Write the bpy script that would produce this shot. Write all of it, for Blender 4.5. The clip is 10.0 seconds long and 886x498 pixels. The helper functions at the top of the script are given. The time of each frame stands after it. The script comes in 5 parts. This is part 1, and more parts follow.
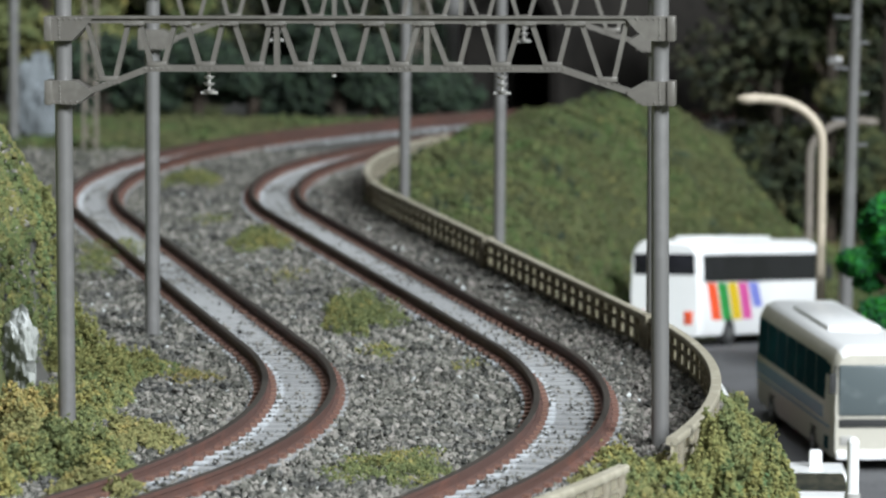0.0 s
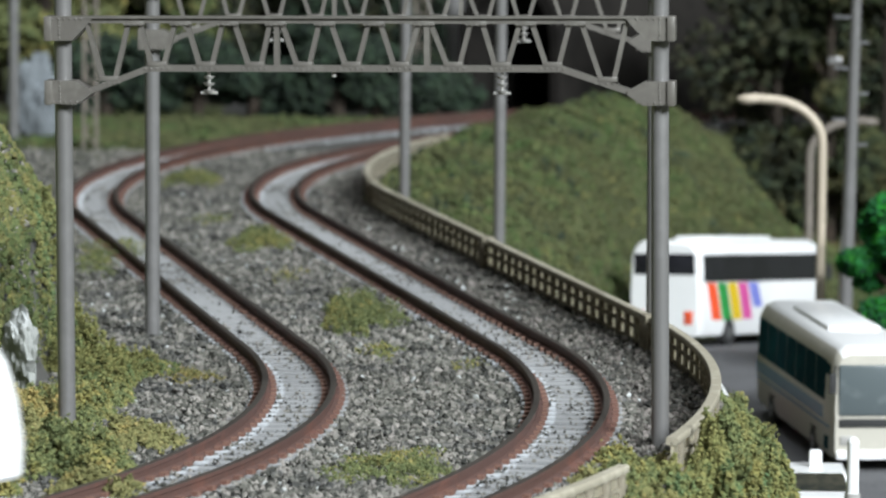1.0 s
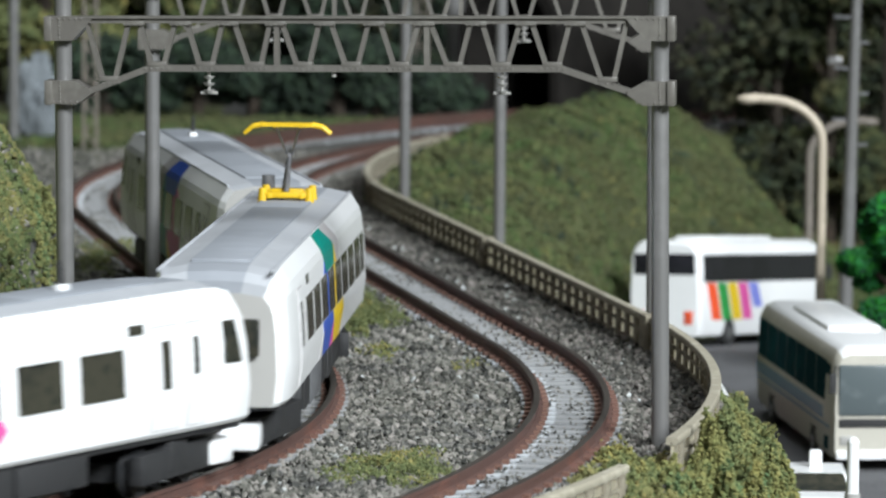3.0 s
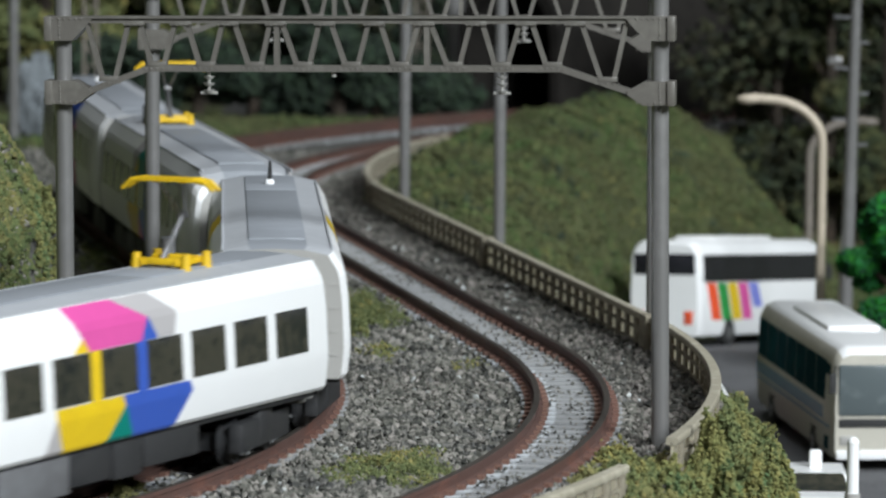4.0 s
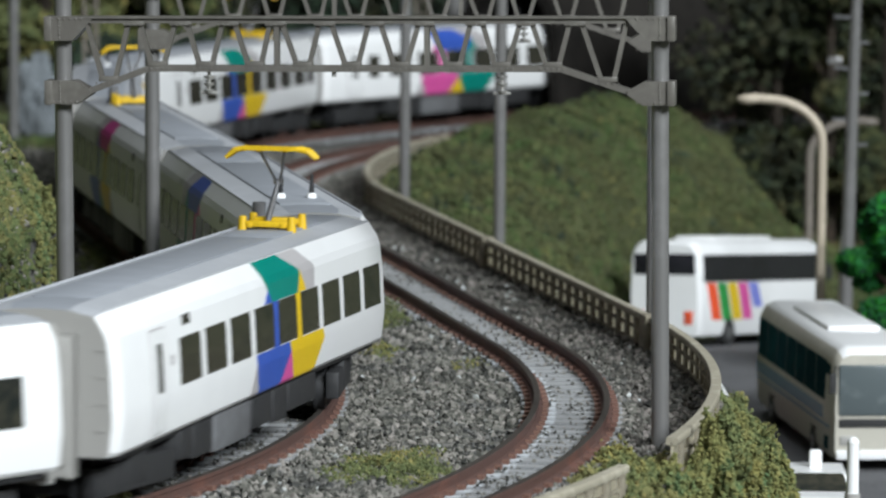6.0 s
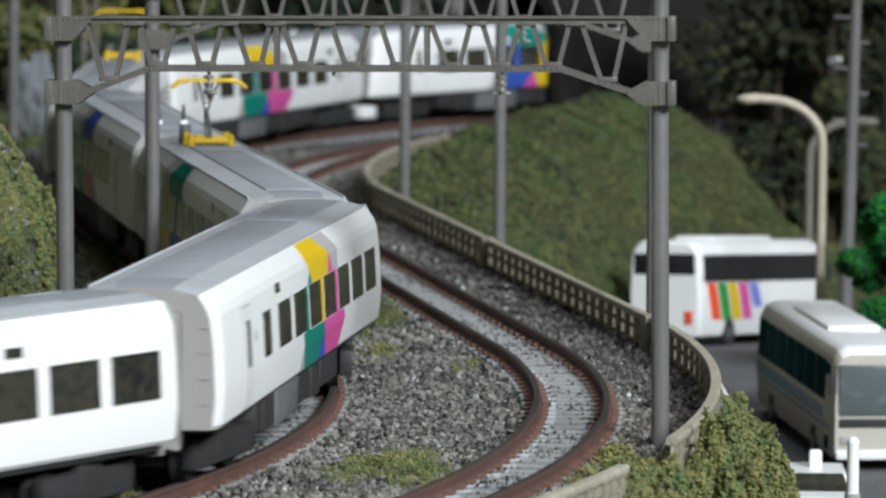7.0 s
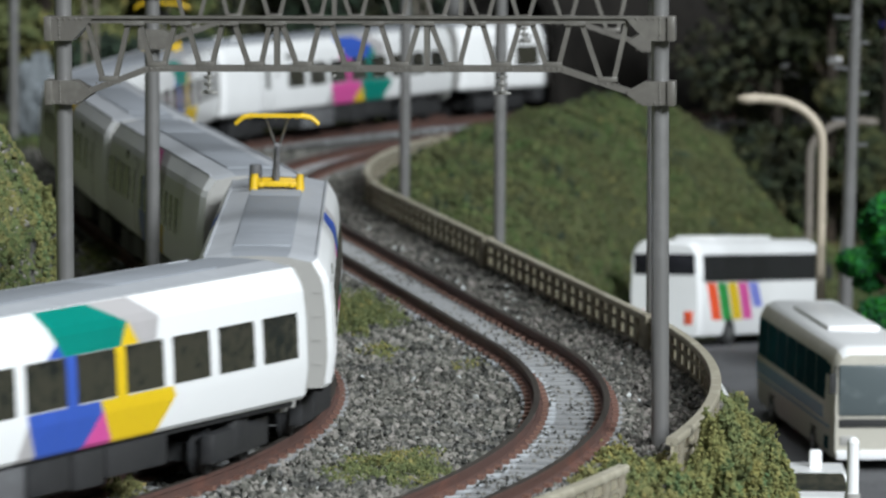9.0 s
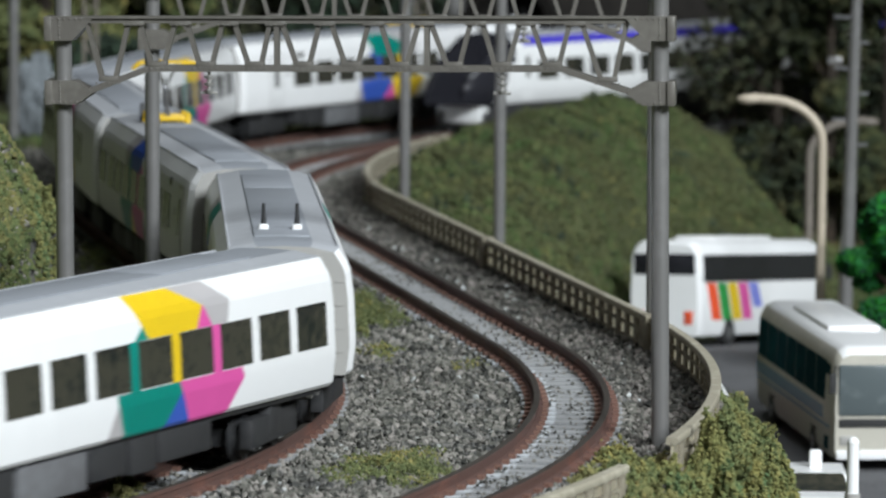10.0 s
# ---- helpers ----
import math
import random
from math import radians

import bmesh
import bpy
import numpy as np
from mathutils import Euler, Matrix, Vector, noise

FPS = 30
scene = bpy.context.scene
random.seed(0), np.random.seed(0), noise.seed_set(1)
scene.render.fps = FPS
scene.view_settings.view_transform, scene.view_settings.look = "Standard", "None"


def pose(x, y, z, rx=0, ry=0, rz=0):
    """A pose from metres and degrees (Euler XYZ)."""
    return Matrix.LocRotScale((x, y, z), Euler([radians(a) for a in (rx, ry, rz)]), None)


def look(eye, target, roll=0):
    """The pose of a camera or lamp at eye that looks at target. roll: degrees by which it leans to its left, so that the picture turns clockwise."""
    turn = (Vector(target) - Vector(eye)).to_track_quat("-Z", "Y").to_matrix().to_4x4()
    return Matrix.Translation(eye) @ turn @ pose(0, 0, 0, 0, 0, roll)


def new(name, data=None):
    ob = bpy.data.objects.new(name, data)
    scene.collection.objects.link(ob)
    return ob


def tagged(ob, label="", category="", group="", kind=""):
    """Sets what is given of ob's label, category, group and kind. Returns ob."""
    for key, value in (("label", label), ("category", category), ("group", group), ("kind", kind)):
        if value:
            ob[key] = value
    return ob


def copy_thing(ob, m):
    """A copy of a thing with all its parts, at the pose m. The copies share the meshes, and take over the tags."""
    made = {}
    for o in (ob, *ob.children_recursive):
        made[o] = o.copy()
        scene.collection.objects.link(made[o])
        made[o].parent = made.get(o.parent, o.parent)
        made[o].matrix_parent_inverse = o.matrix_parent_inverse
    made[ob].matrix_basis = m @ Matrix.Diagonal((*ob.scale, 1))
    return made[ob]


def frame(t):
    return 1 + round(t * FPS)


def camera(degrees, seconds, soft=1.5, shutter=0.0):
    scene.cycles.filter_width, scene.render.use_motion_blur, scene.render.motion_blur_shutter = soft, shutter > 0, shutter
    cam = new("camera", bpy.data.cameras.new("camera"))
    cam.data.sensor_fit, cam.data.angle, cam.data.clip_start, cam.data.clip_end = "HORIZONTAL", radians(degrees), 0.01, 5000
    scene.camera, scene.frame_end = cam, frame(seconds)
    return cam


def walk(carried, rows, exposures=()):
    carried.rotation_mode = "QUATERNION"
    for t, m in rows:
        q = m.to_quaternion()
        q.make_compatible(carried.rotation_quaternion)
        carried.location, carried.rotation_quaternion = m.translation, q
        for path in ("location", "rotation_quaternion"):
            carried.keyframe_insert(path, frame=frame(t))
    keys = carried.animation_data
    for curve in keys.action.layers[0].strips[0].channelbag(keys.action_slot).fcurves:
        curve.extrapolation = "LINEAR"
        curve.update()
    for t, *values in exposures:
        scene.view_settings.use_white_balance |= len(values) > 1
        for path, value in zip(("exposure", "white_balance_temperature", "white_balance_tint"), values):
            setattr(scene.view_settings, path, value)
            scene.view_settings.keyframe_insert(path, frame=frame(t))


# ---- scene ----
cam = camera(10.181, 10.0, soft=2.3, shutter=0.3)
EYE = pose(0, 0, 0.079762, 90 - 5.0955, 0, 0) @ pose(0, 0, 0, 0, 0, 0.5157)
walk(cam, [(0.0, EYE), (10.0, EYE)], [(0.0, 0.34), (2.6, 0.32), (4.0, -0.13), (10.0, -0.13)])
cam.data.dof.use_dof = True
cam.data.dof.focus_distance = 0.655
cam.data.dof.aperture_fstop = 90

# ---- light: two added, unseen area lights, one behind the camera to the street side, one overhead ----
world = bpy.data.worlds.new("hall_air")
world.use_nodes = True
world.node_tree.nodes["Background"].inputs["Color"].default_value = (0.80, 0.90, 1.0, 1)
world.node_tree.nodes["Background"].inputs["Strength"].default_value = 0.16
scene.world = world


def added_area_light(x, y, z, target, size, watts):
    lamp = bpy.data.lights.new("added_area_light", "AREA")
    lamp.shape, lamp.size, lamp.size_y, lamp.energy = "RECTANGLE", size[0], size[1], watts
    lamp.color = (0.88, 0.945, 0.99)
    ob = new("added_area_light", lamp)
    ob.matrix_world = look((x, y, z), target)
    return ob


added_area_light(1.05, -0.95, 1.15, (0, 0.75, 0), (0.9, 0.5), 88)
added_area_light(0.25, 0.55, 2.3, (0, 0.8, 0), (1.4, 0.5), 20)

MM = 0.001


# ---- materials ----
def mat(name, base, other=None, rough=0.6, metal=0.0, grain=1.0, bump=0.0, mix=0.5, island=0.0, spec=0.5, coat=0.0):
    """base and other: two colours mixed by a noise of that grain in millimetres at two scales; island: how far single pieces differ."""
    m = bpy.data.materials.new(name)
    m.use_nodes = True
    nt = m.node_tree
    b = nt.nodes["Principled BSDF"]
    b.inputs["Roughness"].default_value, b.inputs["Metallic"].default_value = rough, metal
    b.inputs["Specular IOR Level"].default_value = spec
    b.inputs["Coat Weight"].default_value = coat
    other = other or tuple(c * 0.8 for c in base)
    tc = nt.nodes.new("ShaderNodeTexCoord")
    n1 = nt.nodes.new("ShaderNodeTexNoise")
    n1.inputs["Scale"].default_value, n1.inputs["Detail"].default_value = 1000 / grain, 4
    n2 = nt.nodes.new("ShaderNodeTexNoise")
    n2.inputs["Scale"].default_value, n2.inputs["Detail"].default_value = 1000 / (grain * 9), 3
    add = nt.nodes.new("ShaderNodeMath")
    add.operation = "ADD"
    ramp = nt.nodes.new("ShaderNodeValToRGB")
    wide = 0.2 if island else 0.3
    ramp.color_ramp.elements[0].position, ramp.color_ramp.elements[1].position = 0.8 * mix + 0.6 - wide, 0.8 * mix + 0.6 + wide
    ramp.color_ramp.elements[0].color, ramp.color_ramp.elements[1].color = (*base, 1), (*other, 1)
    for n in (n1, n2):
        nt.links.new(tc.outputs["Object"], n.inputs["Vector"])
    nt.links.new(n1.outputs["Fac"], add.inputs[0])
    nt.links.new(n2.outputs["Fac"], add.inputs[1])
    nt.links.new(add.outputs[0], ramp.inputs[0])
    colour = ramp.outputs["Color"]
    if island:
        geo = nt.nodes.new("ShaderNodeNewGeometry")
        hsv = nt.nodes.new("ShaderNodeHueSaturation")
        mr = nt.nodes.new("ShaderNodeMapRange")
        mr.inputs["To Min"].default_value, mr.inputs["To Max"].default_value = 1 - island, 1 + island
        hue = nt.nodes.new("ShaderNodeMapRange")
        hue.inputs["To Min"].default_value, hue.inputs["To Max"].default_value = 0.5 + 0.06 * island, 0.5 - 0.05 * island
        nt.links.new(geo.outputs["Random Per Island"], mr.inputs["Value"])
        nt.links.new(geo.outputs["Random Per Island"], hue.inputs["Value"])
        nt.links.new(mr.outputs["Result"], hsv.inputs["Value"])
        nt.links.new(hue.outputs["Result"], hsv.inputs["Hue"])
        nt.links.new(colour, hsv.inputs["Color"])
        colour = hsv.outputs["Color"]
    nt.links.new(colour, b.inputs["Base Color"])
    if bump:
        bp = nt.nodes.new("ShaderNodeBump")
        bp.inputs["Strength"].default_value, bp.inputs["Distance"].default_value = bump, grain * 0.3 * MM
        nt.links.new(n1.outputs["Fac"], bp.inputs["Height"])
        nt.links.new(bp.outputs["Normal"], b.inputs["Normal"])
    return m


BALLAST = mat("ballast_ground", (0.045, 0.044, 0.040), (0.09, 0.088, 0.08), 0.95, grain=1.2, bump=0.8)
STONE = mat("ballast_stone", (0.060, 0.060, 0.056), (0.150, 0.144, 0.124), 0.9, grain=1.4, island=0.85)
STONE_DARK = mat("dark_ballast_stone", (0.050, 0.046, 0.041), (0.112, 0.104, 0.09), 0.9, grain=1.4, island=0.75)
RAIL_SIDE = mat("rust_painted_rail", (0.15, 0.068, 0.05), (0.10, 0.055, 0.045), 0.65, grain=1.5, bump=0.2)
RAIL_TOP = mat("worn_rail_head", (0.085, 0.075, 0.068), (0.13, 0.115, 0.10), 0.42, metal=0.6, grain=2)
BED = mat("grey_track_bed", (0.085, 0.088, 0.09), (0.14, 0.145, 0.15), 0.95, grain=1.0, bump=0.8)
SLEEPER = mat("pale_concrete_sleeper", (0.54, 0.57, 0.60), (0.26, 0.262, 0.262), 0.85, grain=1.1, bump=0.3)
CHAIR = mat("brown_rail_chair", (0.13, 0.06, 0.045), (0.2, 0.11, 0.08), 0.7, grain=0.6)
POLE = mat("grey_moulded_pole", (0.25, 0.245, 0.24), (0.21, 0.205, 0.20), 0.32, metal=0.35, grain=2.5, bump=0.05)
TRUSS = mat("grey_moulded_truss", (0.175, 0.165, 0.145), (0.14, 0.13, 0.115), 0.4, metal=0.15, grain=1.2, bump=0.1)
FENCE = mat("weathered_concrete", (0.46, 0.425, 0.335), (0.32, 0.29, 0.22), 0.9, grain=1.5, bump=0.3)
FENCE_JOINT = mat("stained_concrete", (0.30, 0.27, 0.20), (0.20, 0.175, 0.13), 0.9, grain=1.5, bump=0.3)
TURF = mat("olive_turf_foam", (0.23, 0.205, 0.062), (0.115, 0.135, 0.05), 0.95, grain=1.6, island=0.3)
TURF_YELLOW = mat("yellowed_turf_foam", (0.27, 0.215, 0.07), (0.17, 0.165, 0.062), 0.95, grain=1.6, island=0.3)
TURF_GREEN = mat("green_turf_foam", (0.058, 0.092, 0.026), (0.066, 0.072, 0.026), 0.95, grain=3, island=0.28)
SHRUB_GREEN = mat("green_shrub_foam", (0.085, 0.135, 0.055), (0.17, 0.17, 0.055), 0.95, grain=1.6, island=0.3)
HILL_OLIVE = mat("olive_hill_foam", (0.14, 0.135, 0.045), (0.075, 0.10, 0.034), 0.95, grain=2, island=0.28)
FAR_ROCK = mat("blue_grey_far_rock", (0.30, 0.33, 0.35), (0.20, 0.22, 0.235), 0.9, grain=5, bump=0.8)
# near-black put into the lining's colour in place of unlit shade
TUNNEL = mat("shade_black_tunnel_lining", (0.012, 0.011, 0.010), (0.02, 0.018, 0.016), 0.95, grain=4, spec=0.1)
WINDSCREEN = mat("pale_windscreen", (0.20, 0.23, 0.235), (0.10, 0.12, 0.125), 0.25, grain=5, spec=0.3)
TURF_DARK = mat("dark_green_turf_foam", (0.022, 0.042, 0.024), (0.018, 0.032, 0.018), 0.95, grain=5, island=0.6)
EARTH = mat("turf_covered_earth", (0.05, 0.06, 0.02), (0.075, 0.085, 0.03), 0.95, grain=4, bump=0.8)
ROCK = mat("pale_plaster_rock", (0.62, 0.64, 0.64), (0.30, 0.31, 0.29), 0.9, grain=4, bump=0.9)
ASPHALT = mat("grey_asphalt", (0.085, 0.085, 0.088), (0.12, 0.12, 0.125), 0.85, grain=1.0, bump=0.2)
LINE = mat("worn_road_line", (0.55, 0.55, 0.53), (0.3, 0.3, 0.3), 0.8, grain=1)
BARK = mat("brown_bark", (0.06, 0.04, 0.025), (0.03, 0.022, 0.015), 0.9, grain=1.5, bump=0.5)
LEAF_DARK = mat("dark_tree_foam", (0.022, 0.036, 0.018), (0.034, 0.036, 0.016), 0.95, grain=12, island=0.7)
LEAF_BROWN = mat("brown_tree_foam", (0.075, 0.064, 0.022), (0.034, 0.045, 0.016), 0.95, grain=12, island=0.7)
LEAF_BRIGHT = mat("bright_green_tree_foam", (0.008, 0.17, 0.025), (0.005, 0.10, 0.015), 0.85, grain=3, island=0.6)
WHITE = mat("white_gloss_body", (0.90, 0.90, 0.895), (0.87, 0.87, 0.865), 0.35, grain=6, coat=0.2)
IVORY = mat("ivory_bus_body", (0.56, 0.53, 0.455), (0.47, 0.445, 0.38), 0.45, grain=4)
ROOF = mat("grey_train_roof", (0.30, 0.315, 0.345), (0.27, 0.285, 0.31), 0.6, grain=4)
ROOF_PALE = mat("pale_roof_panel", (0.42, 0.43, 0.45), (0.38, 0.39, 0.41), 0.6, grain=4)
END_GREY = mat("beige_grey_end_wall", (0.42, 0.41, 0.385), (0.35, 0.34, 0.32), 0.6, grain=3)
PATCH_GREY = mat("warm_grey_livery", (0.47, 0.44, 0.44), (0.43, 0.41, 0.41), 0.45, grain=4)
BLUE = mat("blue_livery", (0.045, 0.11, 0.50), (0.04, 0.10, 0.44), 0.4, grain=5)
GREEN = mat("teal_livery", (0.0, 0.24, 0.19), (0.0, 0.21, 0.165), 0.4, grain=5)
PINK = mat("pink_livery", (0.72, 0.10, 0.36), (0.66, 0.09, 0.33), 0.4, grain=5)
YELLOW = mat("yellow_livery", (0.80, 0.55, 0.015), (0.74, 0.50, 0.015), 0.4, grain=5)
PANTO = mat("yellow_moulded_pantograph", (0.78, 0.50, 0.01), (0.66, 0.42, 0.01), 0.5, grain=1)
STEEL = mat("grey_metal", (0.35, 0.35, 0.36), (0.25, 0.25, 0.26), 0.35, metal=0.7, grain=1)
GLASS = mat("dark_window_glass", (0.014, 0.017, 0.016), (0.045, 0.043, 0.032), 0.15, grain=1.6, spec=0.3)
GLASS_TEAL = mat("teal_window_glass", (0.022, 0.095, 0.105), (0.02, 0.055, 0.065), 0.6, grain=4, spec=0.0)
UNDER = mat("dark_underframe", (0.018, 0.019, 0.021), (0.032, 0.032, 0.033), 0.6, grain=1.5)
UNDER_GREY = mat("grey_equipment_box", (0.16, 0.165, 0.17), (0.13, 0.13, 0.135), 0.6, grain=1.5)
BLACK = mat("black_gloss_front", (0.012, 0.012, 0.016), (0.02, 0.02, 0.025), 0.2, grain=3)
VIOLET = mat("violet_blue_stripe", (0.06, 0.04, 0.55), (0.05, 0.035, 0.45), 0.4, grain=3)
LILAC = mat("pale_violet_blue", (0.22, 0.26, 0.72), (0.20, 0.23, 0.64), 0.4, grain=3)
RED = mat("red_paint", (0.55, 0.03, 0.02), (0.45, 0.025, 0.02), 0.35, grain=3)
ORANGE = mat("orange_red_paint", (0.85, 0.10, 0.03), (0.75, 0.09, 0.03), 0.4, grain=3)
SIGN_GREEN = mat("green_paint", (0.02, 0.30, 0.06), (0.02, 0.25, 0.05), 0.4, grain=3)
BUS_BLUE = mat("faded_blue_stripe", (0.10, 0.22, 0.34), (0.09, 0.19, 0.29), 0.45, grain=3)
LAMP_CREAM = mat("cream_lamp_post", (0.55, 0.47, 0.36), (0.47, 0.40, 0.31), 0.5, grain=2)
LAMP_BROWN = mat("brown_grey_lamp_post", (0.22, 0.19, 0.16), (0.18, 0.155, 0.13), 0.5, grain=2)
TYRE = mat("black_tyre", (0.02, 0.02, 0.02), (0.03, 0.03, 0.03), 0.8, grain=1)
INSULATOR = mat("pale_insulator", (0.42, 0.41, 0.38), (0.34, 0.33, 0.31), 0.4, grain=1)
BOARD = mat("dark_hall_cloth", (0.0035, 0.0035, 0.0045), (0.006, 0.0055, 0.007), 0.95, grain=40, spec=0.0)
TABLE = mat("dark_stained_wood", (0.10, 0.06, 0.035), (0.06, 0.036, 0.022), 0.55, grain=30, bump=0.2)
HALL = mat("hall_floor", (0.16, 0.15, 0.14), (0.12, 0.115, 0.11), 0.7, grain=60)


def translucent(m, colour, share):
    """Lets light through a thin moulding."""
    nt = m.node_tree
    tr = nt.nodes.new("ShaderNodeBsdfTranslucent")
    tr.inputs["Color"].default_value = (*colour, 1)
    mx = nt.nodes.new("ShaderNodeMixShader")
    mx.inputs[0].default_value = share
    nt.links.new(nt.nodes["Principled BSDF"].outputs[0], mx.inputs[1])
    nt.links.new(tr.outputs[0], mx.inputs[2])
    nt.links.new(mx.outputs[0], nt.nodes["Material Output"].inputs["Surface"])
    return m


FENCE_PANE = translucent(mat("thin_cream_moulding", (0.74, 0.70, 0.58), (0.64, 0.60, 0.48), 0.7, grain=2), (0.92, 0.88, 0.76), 0.7)


# ---- builders ----
def empty(name, m=None):
    ob = new(name)
    ob.empty_display_size = 0.005
    if m is not None:
        ob.matrix_basis = m
    return ob


def smooth(me, angle=40):
    me.set_sharp_from_angle(angle=radians(angle))
    return me


def part(name, bm, material, parent=None, label="", m=None, flat=False, angle=40):
    """One mesh object out of a bmesh in millimetres."""
    bmesh.ops.scale(bm, vec=(MM, MM, MM), verts=bm.verts)
    bmesh.ops.recalc_face_normals(bm, faces=bm.faces)
    me = bpy.data.meshes.new(name)
    bm.to_mesh(me)
    bm.free()
    for p in me.polygons:
        p.use_smooth = not flat
    if not flat:
        smooth(me, angle)
    for x in (material if isinstance(material, (list, tuple)) else [material]):
        me.materials.append(x)
    ob = new(name, me)
    if parent is not None:
        ob.parent = parent
    if m is not None:
        ob.matrix_basis = m
    return tagged(ob, label) if label else ob


def shared(name, me, parent, m, label=""):
    ob = new(name, me)
    ob.parent, ob.matrix_basis = parent, m
    return tagged(ob, label) if label else ob


def at_mm(x, y, z, rx=0, ry=0, rz=0):
    return pose(x * MM, y * MM, z * MM, rx, ry, rz)


def box(bm, x0, x1, y0, y1, z0, z1, bevel=0.0, m=None):
    r = bmesh.ops.create_cube(bm, size=1)
    vs = r["verts"]
    for v in vs:
        v.co = Vector((x0 + (v.co.x + 0.5) * (x1 - x0), y0 + (v.co.y + 0.5) * (y1 - y0), z0 + (v.co.z + 0.5) * (z1 - z0)))
    if m is not None:
        bmesh.ops.transform(bm, matrix=m, verts=vs)
    if bevel:
        es = {e for v in vs for e in v.link_edges}
        bmesh.ops.bevel(bm, geom=list(es), offset=bevel, segments=2, profile=0.5, affect="EDGES")
    return bm


def boxes(*rows, bevel=0.0):
    bm = bmesh.new()
    for r in rows:
        box(bm, *r, bevel=bevel)
    return bm


def rod(bm, a, b, r, r2=None, n=12, cap=True):
    a, b = Vector(a), Vector(b)
    d = b - a
    m = Matrix.Translation((a + b) / 2) @ d.to_track_quat("Z", "Y").to_matrix().to_4x4()
    bmesh.ops.create_cone(bm, cap_ends=cap, segments=n, radius1=r, radius2=r if r2 is None else r2, depth=d.length, matrix=m)
    return bm


def bar(bm, a, b, w, d):
    """A square-cut bar from a to b in the xz plane, w wide in it and d deep along y."""
    a, b = Vector(a), Vector(b)
    v = b - a
    t = v.normalized()
    n = Vector((-t.z, 0, t.x))
    m = Matrix.Translation((a + b) / 2) @ Matrix((t, (0, 1, 0), n)).transposed().to_4x4()
    L = v.length / 2
    return box(bm, -L, L, -d / 2, d / 2, -w / 2, w / 2, m=m)


def sweep(bm, pts, prof, closed=True):
    """Sweeps a profile of (side, up) along points with (x, y, z, nx, ny), n pointing to the right side."""
    rows = []
    for x, y, z, nx, ny in pts:
        rows.append([bm.verts.new((x + nx * a, y + ny * a, z + u)) for a, u in prof])
    n = len(prof)
    for r0, r1 in zip(rows[:-1], rows[1:]):
        for i in range(n if closed else n - 1):
            bm.faces.new((r0[i], r0[(i + 1) % n], r1[(i + 1) % n], r1[i]))
    if closed:
        bm.faces.new(rows[0])
        bm.faces.new(rows[-1][::-1])
    return bm


def mesh_object(name, verts, faces, material, parent=None):
    me = bpy.data.meshes.new(name)
    me.from_pydata((np.asarray(verts) * MM).tolist(), [], np.asarray(faces).tolist())
    me.materials.append(material)
    ob = new(name, me)
    if parent is not None:
        ob.parent = parent
    return ob


def shards(centres, sizes, rng, squash=0.75, ragged=0.0):
    """Many small uneven eight-sided lumps as one set of verts and faces."""
    base = np.array([(1, 0, 0), (-1, 0, 0), (0, 1, 0), (0, -1, 0), (0, 0, 1), (0, 0, -1)], float)
    tri = np.array([(0, 2, 4), (2, 1, 4), (1, 3, 4), (3, 0, 4), (2, 0, 5), (1, 2, 5), (3, 1, 5), (0, 3, 5)])
    n = len(centres)
    q = rng.normal(size=(n, 4))
    q /= np.linalg.norm(q, axis=1)[:, None]
    w, x, y, z = q.T
    R = np.stack([np.stack([1 - 2 * (y * y + z * z), 2 * (x * y - z * w), 2 * (x * z + y * w)], 1),
                  np.stack([2 * (x * y + z * w), 1 - 2 * (x * x + z * z), 2 * (y * z - x * w)], 1),
                  np.stack([2 * (x * z - y * w), 2 * (y * z + x * w), 1 - 2 * (x * x + y * y)], 1)], 1)
    v = base[None] * rng.uniform(0.55, 1.2, (n, 6, 1)) * np.array([1, 1, squash])
    if ragged:
        v = v * rng.uniform(1 - 0.6 * ragged, 1 + ragged, (n, 1, 3))
    v = np.einsum("nij,nkj->nki", R, v) * np.asarray(sizes)[:, None, None] + np.asarray(centres)[:, None]
    f = tri[None] + 6 * np.arange(n)[:, None, None]
    return v.reshape(-1, 3), f.reshape(-1, 3)


# ---- the two tracks: near curve to the left, a tangent, far curve to the right (millimetres) ----
C1, R1, C2, R2, GAP = (-319.68, 678.48), 300.01, (346.07, 1043.39), 381.48, 37.45


